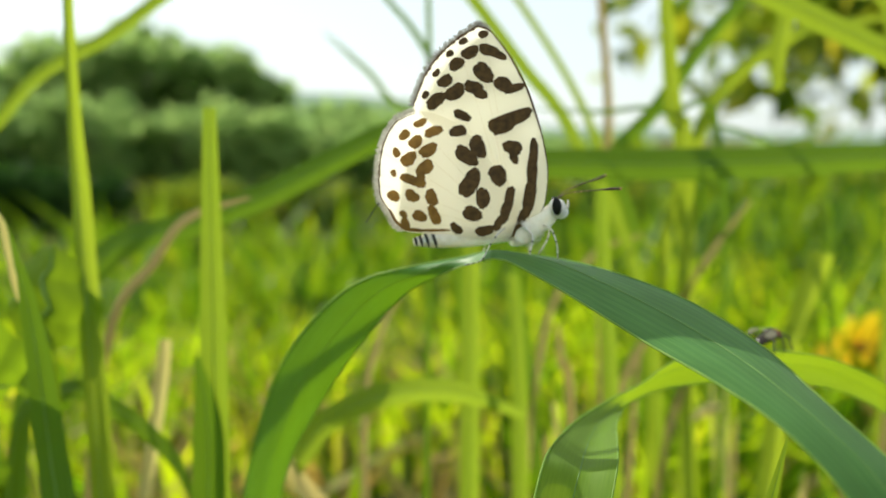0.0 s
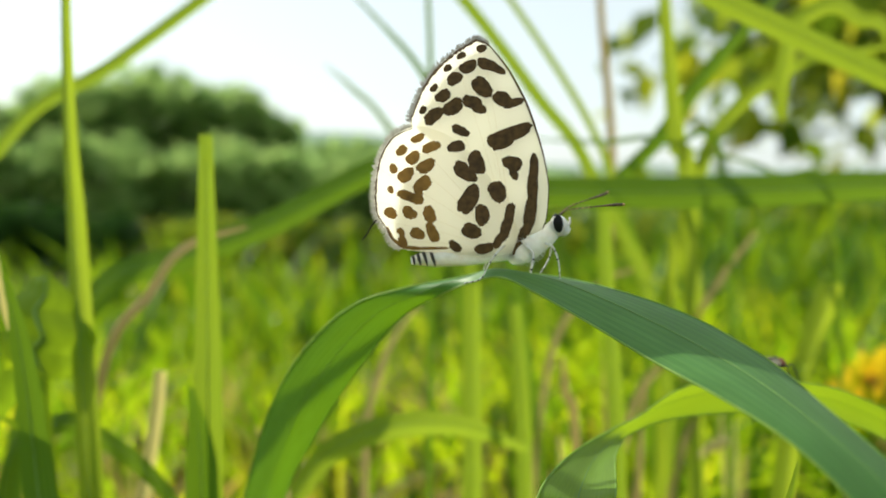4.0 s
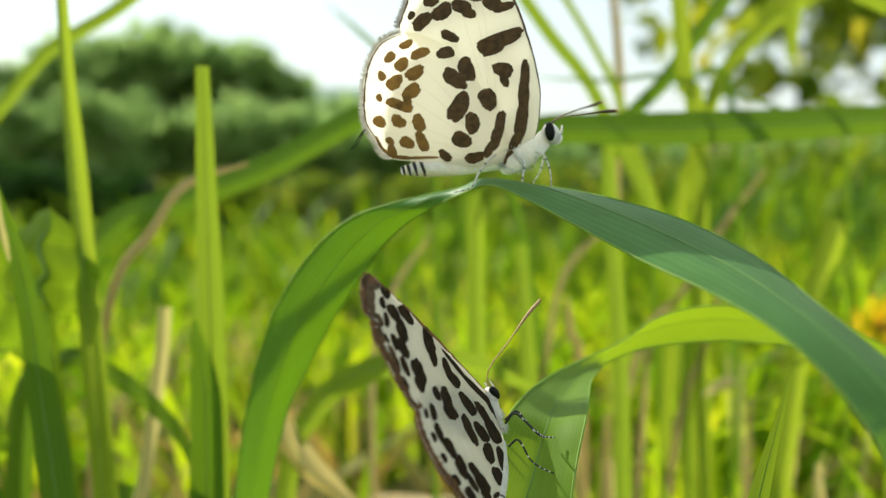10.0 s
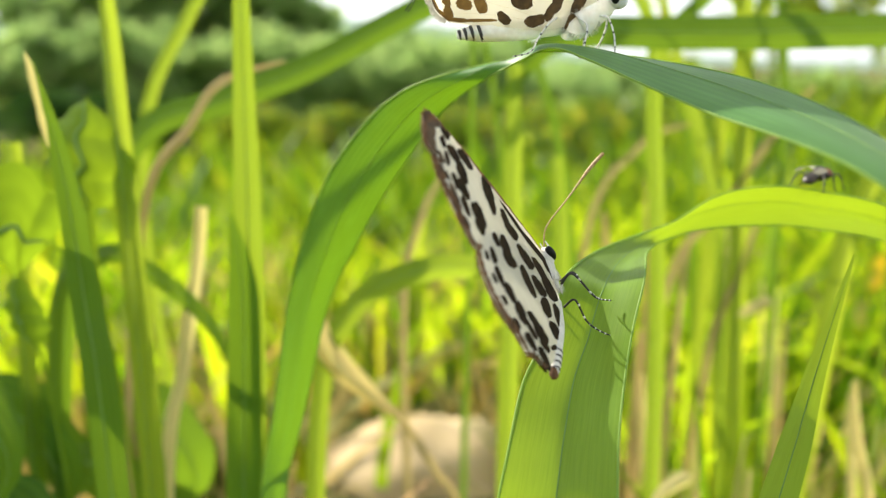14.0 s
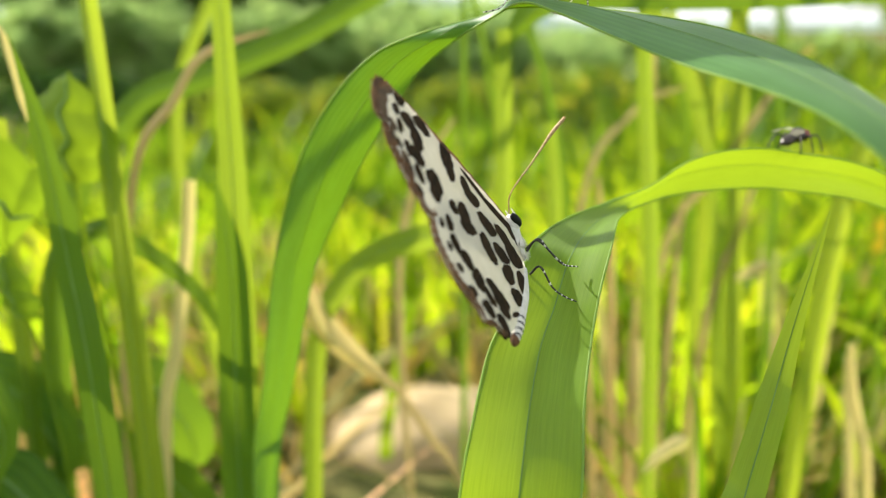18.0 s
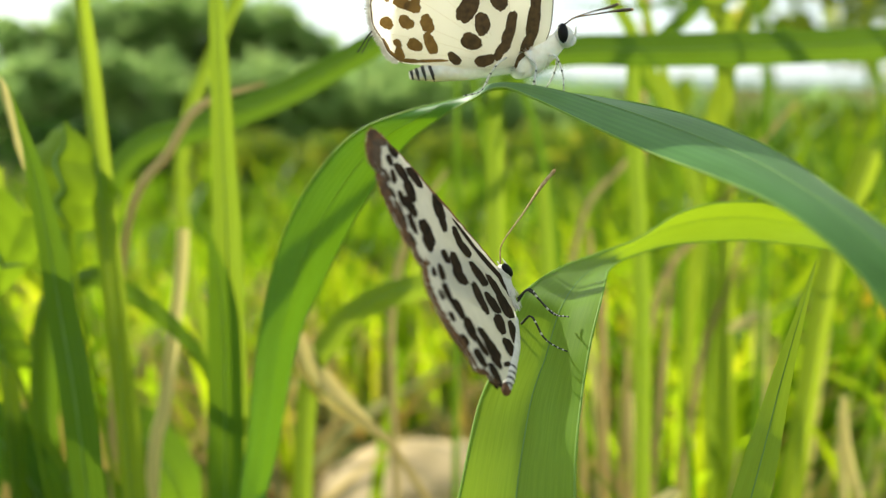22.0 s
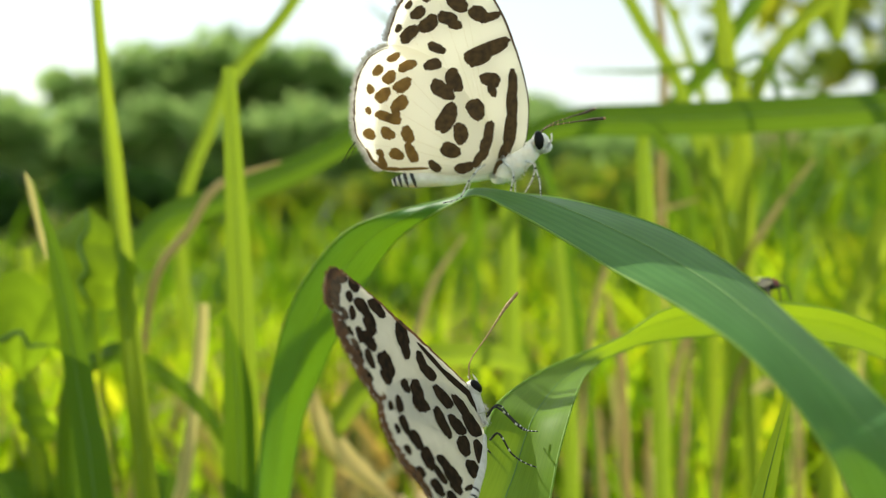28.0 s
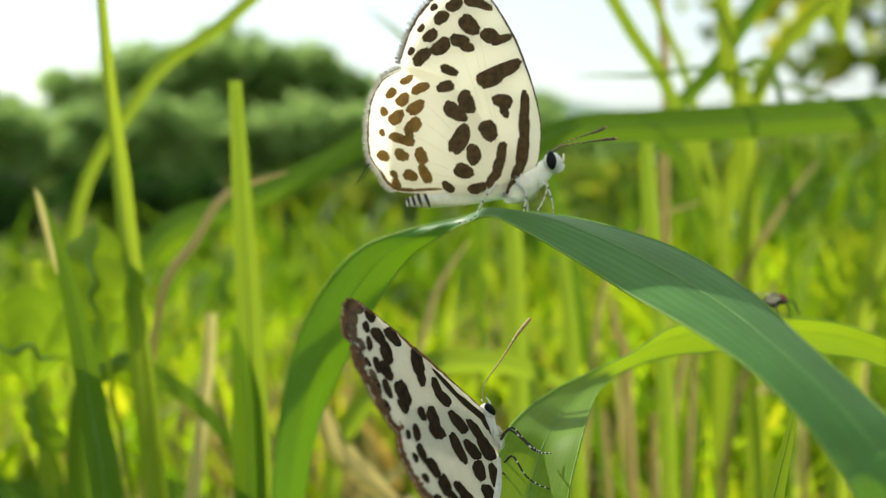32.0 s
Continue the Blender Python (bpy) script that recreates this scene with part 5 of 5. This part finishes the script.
def build_butterfly(label, worn, seed):
    root = new("butterfly")
    build_wings(root, worn, seed)
    body = BODY_WORN if worn else BODY_FRESH
    slim = body["slim"]
    fur = M_GREYFUR if worn else M_FUR
    v, f = blob(body["thorax"], [(0.13 * slim, 0, 0.085 * slim), (0, 0.034 * slim, 0), (-0.05 * slim, 0, 0.075 * slim)], 0.14, 1, 22, 14)
    part("thorax", mesh_of("thorax", scaled(v), f, fur), root, "white furry thorax")
    rng = np.random.RandomState(seed + 3)
    hv, hf = [], []
    for k in range(260):  # tufts of fine hair on the underside of the thorax
        a, b = rng.rand() * 6.283, rng.normal() * 0.45
        d = np.array([math.cos(a) * 0.13, -0.036 * math.cos(b), math.sin(a) * 0.08]) * slim
        p = np.asarray(body["thorax"]) + d * 0.92
        t = d / np.linalg.norm(d) + np.array([-0.35, 0, -0.25])
        s = np.cross(t, rng.normal(size=3))
        s = s / np.linalg.norm(s) * 0.0025
        n = len(hv)
        hv += [p - s, p + s, p + t * (0.02 + 0.03 * rng.rand()) * (0.6 + 0.4 * slim)]
        hf.append((n, n + 1, n + 2))
    part("fur", mesh_of("fur", scaled(hv), hf, fur, None, False), root, "fine white hairs")
    ab = spline(body["abdomen"], 8)
    radii = [0.05 * slim, 0.075 * slim, 0.068 * slim, 0.028]
    v, f, u = tube(ab, radii, 14)
    flat = lambda x: 0.5 + 0.55 * min(1.0, max(0.0, (-0.2 - x) / 0.2))  # pressed flat between the wings, round behind them
    v = [(q[0], q[1] * flat(q[0]), q[2]) for q in v]
    abdomen = part("abdomen", mesh_of("abdomen", scaled(v), f, fur, u), root, "white banded abdomen")
    for q in (0.68, 0.775, 0.87, 0.955):
        at = np.array([np.interp(q, np.linspace(0, 1, len(ab)), ab[:, k]) for k in range(3)])
        r = np.interp(q, np.linspace(0, 1, 4), radii) * 1.04
        v, f, u = tube([at + (0.011, 0, 0.004), at, at - (0.011, 0, 0.004)], [r * 0.99, r * 1.01, r * 0.97], 14)
        v = [(p[0], p[1] * flat(p[0]) * 1.02, p[2]) for p in v]
        part("band", mesh_of("band", scaled(v), f, M_BAND, u), abdomen, "dark band")
    if worn:
        v, f = blob(ab[-1], [(0.045, 0, -0.006), (0, 0.026, 0), (0.006, 0, 0.036)], 0.2, 6, 14, 9)
        part("abdomen_tip", mesh_of("abdomen_tip", scaled(v), f, M_RUST), root, "brown blunt tip of the abdomen")
    head = np.array(body["head"])
    k = 0.62 + 0.38 * slim
    v, f = blob(head + np.array([0.010, 0.0, -0.016]) * k, [(0.070 * k, 0, 0), (0, 0.06 * k, 0), (0, 0, 0.078 * k)], 0.08, 2, 20, 12)
    part("head", mesh_of("head", scaled(v), f, fur), root, "white scaled head")
    back = np.asarray(body["thorax"], float)
    v, f, u = tube(spline([back, back + (head - back) * 0.55 + np.array([0.012, 0, -0.012]) * slim, head + np.array([0.0, 0.0, -0.014]) * k], 8), [0.10 * slim, 0.085 * slim, 0.072 * k, 0.058 * k], 16)
    v = [(q[0], q[1] * 0.55, q[2]) for q in v]
    part("collar", mesh_of("collar", scaled(v), f, fur, u), root, "white scaled collar behind the head")
    for s in (-1, 1):
        v, f = blob(head + np.array([0.0, s * 0.046, 0.006]) * k, [(0.036 * k, 0, 0.006), (0, 0.034 * k, 0), (-0.008, 0, 0.068 * k)], 0, 3, 20, 12)
        part("eye", mesh_of("eye", scaled(v), f, M_EYE), root, "black oval eye")
        v, f = blob(head + np.array([0.052, s * 0.018, -0.052]) * k, [(0.040 * k, 0, 0.030 * k), (0, 0.022 * k, 0), (-0.020 * k, 0, 0.030 * k)], 0.1, 4, 14, 9)
        part("cheek", mesh_of("cheek", scaled(v), f, fur), root, "white furry cheek below the eye")
        v, f, u = tube(spline([head + (0.05, s * 0.015, -0.03), head + (0.088, s * 0.02, 0.0), head + (0.092, s * 0.02, 0.05)], 4), [0.010, 0.008, 0.003], 6)
        part("palp", mesh_of("palp", scaled(v), f, M_LEG, u), root)
    for line in body["antennae"]:
        pts = spline(line, 8)
        v, f, u = tube(pts, [0.0055, 0.0045, 0.0045, 0.006, 0.0125, 0.011], 8)
        an = part("antenna", mesh_of("antenna", scaled(v), f, M_PALEANT if worn else M_ANT, u), root, "banded brown antenna")
        for j in range(3, 22, 2):
            d = (pts[j + 1] - pts[j]) * 0.22
            v, f, u = tube([pts[j] - d, pts[j] + d], [0.0052, 0.0052], 7)
            part("pale_ring", mesh_of("pale_ring", scaled(v), f, M_CLUB, u), an, "tan ring")
        v, f = blob(pts[-1], [(0.014, 0, 0), (0, 0.011, 0), (0, 0, 0.011)], 0, 5, 8, 6)
        part("club_tip", mesh_of("club_tip", scaled(v), f, M_CLUB), an, "pale orange tip")
    for line in body["legs"]:
        c = spline(line, 6)
        v, f, u = tube(c, [0.0085, 0.0075, 0.006, 0.0048, 0.0042], 8)
        leg = part("leg", mesh_of("leg", scaled(v), f, M_BAND if worn else M_LEG, u), root)
        for j in (8, 11, 14, 17, 19, 21, 23):
            d = (c[j] - c[j - 1]) * 0.3
            v, f, u = tube([c[j] - d, c[j] + d], [0.0072, 0.0072] if j < 14 else [0.0056, 0.0056], 8)
            part("leg_band", mesh_of("leg_band", scaled(v), f, M_LEG if worn else M_BAND, u), leg, "pale band" if worn else "dark band")
    return tagged(root, label, "butterfly", group="spotted butterflies")


first = build_butterfly("white butterfly with brown spots, wings closed, on the arched leaf", False, 21)
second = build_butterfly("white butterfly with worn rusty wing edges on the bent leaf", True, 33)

B1_REST = pose(*cm(0.338, -0.05, -0.895), 0, -1.2, 0)
U = Vector((0.102, 0.937, 0.333)).normalized()
UP = Vector((-0.512, -0.238, 0.826))
UP = (UP - U * UP.dot(U)).normalized()
B2_TURN = Matrix((U, UP.cross(U), UP)).transposed().to_4x4()


def b2_pose(dx, dy, dz):
    """The second butterfly by its offset from its resting place."""
    return Matrix.Translation(cm(0.455 + dx, -1.109 + dy, -2.52 + dz)) @ B2_TURN


# ---- fly on the folded leaf ----
def build_fly():
    root = new("fly")
    root.location = cm(2.80, 1.08, -1.75)
    k = 0.0108
    v, f = blob((0, 0, 0.0), [(0.07, 0, 0.0), (0, 0.06, 0), (0, 0, 0.06)], 0.15, 1)
    part("thorax", mesh_of("thorax", [Vector(q) * k for q in v], f, M_FLY), root)
    v, f = blob((-0.10, 0, -0.03), [(0.08, 0, 0.02), (0, 0.05, 0), (0, 0, 0.045)], 0.15, 2)
    part("abdomen", mesh_of("abdomen", [Vector(q) * k for q in v], f, M_FLY), root)
    v, f = blob((0.085, 0, -0.005), [(0.04, 0, 0), (0, 0.055, 0), (0, 0, 0.045)], 0.05, 3)
    part("head", mesh_of("head", [Vector(q) * k for q in v], f, M_FLYEYE), root, "reddish eyed head")
    for s in (-1, 1):
        a = np.array([(0, s * 0.03, 0.05), (-0.09, s * 0.04, 0.055), (-0.19, s * 0.06, 0.03)])
        b = np.array([(0, s * 0.05, 0.04), (-0.08, s * 0.12, 0.04), (-0.17, s * 0.11, 0.015)])
        v, f, u = sheet(spline(a, 4), spline(b, 4), 0.03, 4)
        part("wing", mesh_of("wing", [Vector(q) * k for q in v], f, M_FLYWING, u), root, "clear greyish wing")
        for fx in (0.1, 0.0, -0.12):
            v, f, u = tube(spline([(fx * 0.4, s * 0.04, -0.03), (fx * 0.9, s * 0.11, 0.0), (fx * 1.3, s * 0.15, -0.12)], 4), [0.009, 0.007, 0.005], 5)
            part("leg", mesh_of("leg", [Vector(q) * k for q in v], f, M_BAND, u), root)
    root.rotation_euler = (0, 0, radians(35))
    return tagged(root, "small dark fly sitting on the bent leaf", "fly")


fly = build_fly()


# ---- what moves ----
# Sway of the arched leaf and its butterfly in the wind: seconds, sideways and upward centimetres.
SWAY = [
    (0, -0.010, -0.029),
    (0.5, 0.046, -0.018),
    (1, 0.009, 0.003),
    (1.5, 0.004, 0.012),
    (2, 0.017, -0.009),
    (2.5, -0.010, -0.022),
    (3, -0.007, -0.007),
    (3.5, 0.021, -0.001),
    (5.5, 0.018, 0.006),
    (6, -0.000, 0.000),
    (6.5, 0.006, 0.018),
    (7, 0.008, 0.009),
    (7.5, 0.042, -0.001),
    (8, 0.026, 0.004),
    (8.5, 0.012, 0.002),
    (9, 0.006, 0.013),
    (9.5, 0.008, 0.044),
    (10, 0.003, 0.064),
    (10.5, -0.008, 0.075),
    (11, 0.019, 0.085),
    (11.5, 0.020, 0.107),
    (12, 0.028, 0.109),
    (12.5, 0.058, 0.099),
    (13, 0.060, 0.093),
    (13.5, 0.091, 0.093),
    (14, 0.047, 0.107),
    (14.5, 0.015, 0.095),
    (16.5, 0.020, 0.120),
    (17, 0.030, 0.120),
    (17.5, 0.060, 0.120),
    (18, 0.050, 0.130),
    (18.5, 0.045, 0.120),
    (19, 0.020, 0.100),
    (20, 0.050, 0.000),
    (20.5, 0.060, 0.000),
    (21, 0.045, 0.000),
    (21.5, 0.010, -0.030),
    (22, -0.031, -0.065),
    (22.5, -0.033, 0.028),
    (23, 0.035, -0.025),
    (23.5, -0.026, -0.041),
    (24, 0.081, -0.094),
    (24.5, -0.046, -0.077),
    (25, -0.161, -0.119),
    (25.5, 0.019, -0.110),
    (27.5, 0.018, -0.105),
    (28, -0.080, -0.067),
    (28.5, -0.017, -0.083),
    (29, 0.103, -0.109),
    (29.5, 0.103, -0.112),
    (30, -0.018, -0.095),
    (30.5, -0.029, -0.079),
    (31, 0.078, -0.103),
    (31.5, -0.027, -0.086),
    (32, -0.039, -0.086),
]


# Sway of the bent leaf and the butterfly on it.
FOLD_SWAY = [
    (0, 0.18, -0.02),
    (5.5, 0.12, -0.04),
    (6, 0.11, -0.04),
    (6.5, 0.11, -0.04),
    (7, 0.10, -0.04),
    (7.5, 0.08, -0.04),
    (8, 0.05, -0.04),
    (8.5, 0.03, -0.04),
    (9, 0.02, -0.05),
    (9.5, 0.02, -0.06),
    (10, 0.01, -0.07),
    (10.5, 0.006, -0.065),
    (11, 0.03, -0.03),
    (11.5, 0.046, 0.026),
    (12, 0.056, 0.013),
    (12.5, 0.137, 0.016),
    (13, 0.104, -0.003),
    (13.5, 0.074, 0.018),
    (14, 0.048, 0.033),
    (14.5, 0.044, 0.027),
    (16.5, -0.013, -0.036),
    (17, -0.002, -0.010),
    (18, 0.0, 0.0),
    (18.5, -0.014, -0.022),
    (19, 0.013, -0.009),
    (19.5, 0.060, 0.023),
    (20, 0.058, 0.012),
    (20.5, 0.029, 0.0),
    (21, 0.048, 0.023),
    (21.5, 0.016, 0.028),
    (22, 0.003, -0.008),
    (22.5, -0.020, -0.027),
    (23, -0.035, -0.042),
    (23.5, -0.023, -0.063),
    (24, -0.072, -0.101),
    (24.5, -0.060, -0.097),
    (25, -0.047, -0.091),
    (25.5, -0.073, -0.128),
    (27.5, -0.091, -0.079),
    (28, -0.101, -0.086),
    (29, -0.090, -0.072),
    (30, -0.090, -0.089),
    (31, -0.093, -0.099),
    (32, -0.076, -0.132),
]


def motions():
    base_leaf, base_b = arch_leaf.matrix_basis.copy(), B1_REST
    rows_l, rows_b = [], []
    for t, dx, dz in SWAY:
        m = Matrix.Translation(Vector((dx, 0, dz)) * 0.01)
        rows_l.append((t, m @ base_leaf))
        rows_b.append((t, m @ base_b))
    walk(arch_leaf, rows_l)
    walk(first, rows_b)
    # Leaning blades swing about the height where they cross the sky line: seconds, shift in centimetres, turn in degrees.
    for obs, px_, pz, rows in (([diag_left], -5.8, 2.0, [(0, 0.3, 2), (9, 0.15, 2), (12, 1.5, 8), (16.5, 3.1, 16), (21, 3.2, 15), (25, 2.9, 32), (28, 2.5, 19), (32, 1.5, 4)]), (diag_right, 1.96, 1.0, [(0, -0.3, 1), (6, 0, 0), (14, 0.1, 0), (25, 0.3, -1), (28, 1.0, -8), (32, 0.75, -7)])):
        for ob in obs:
            rest = ob.matrix_basis.copy()
            c = cm(px_, 9.0, pz)
            walk(ob, [(t, Matrix.Translation(c + Vector((dx * 0.01, 0, 0))) @ Matrix.Rotation(radians(-a), 4, "Y") @ Matrix.Translation(-c) @ rest) for t, dx, a in rows])
    base_fold = fold_leaf.matrix_basis.copy()
    walk(fold_leaf, [(t, Matrix.Translation(Vector((dx, 0, dz)) * 0.01) @ base_fold) for t, dx, dz in FOLD_SWAY])
    base_fly = pose(*cm(2.80, 1.08, -1.75), 0, 0, 35)
    walk(fly, [(t, Matrix.Translation(Vector((dx, 0, dz)) * 0.01) @ base_fly) for t, dx, dz in FOLD_SWAY])
    sway = {t: (dx, dz) for t, dx, dz in FOLD_SWAY}
    climb = {0: -1.7, 5.5: -1.2, 6: -1.1, 6.5: -0.95, 7: -0.70, 7.5: -0.42, 8: -0.20, 8.5: -0.10, 9: -0.02}
    walk(second, [(t, b2_pose(dx + 0.2 * climb.get(t, 0), 0.35 * climb.get(t, 0), dz + climb.get(t, 0))) for t, (dx, dz) in sway.items()])


motions()
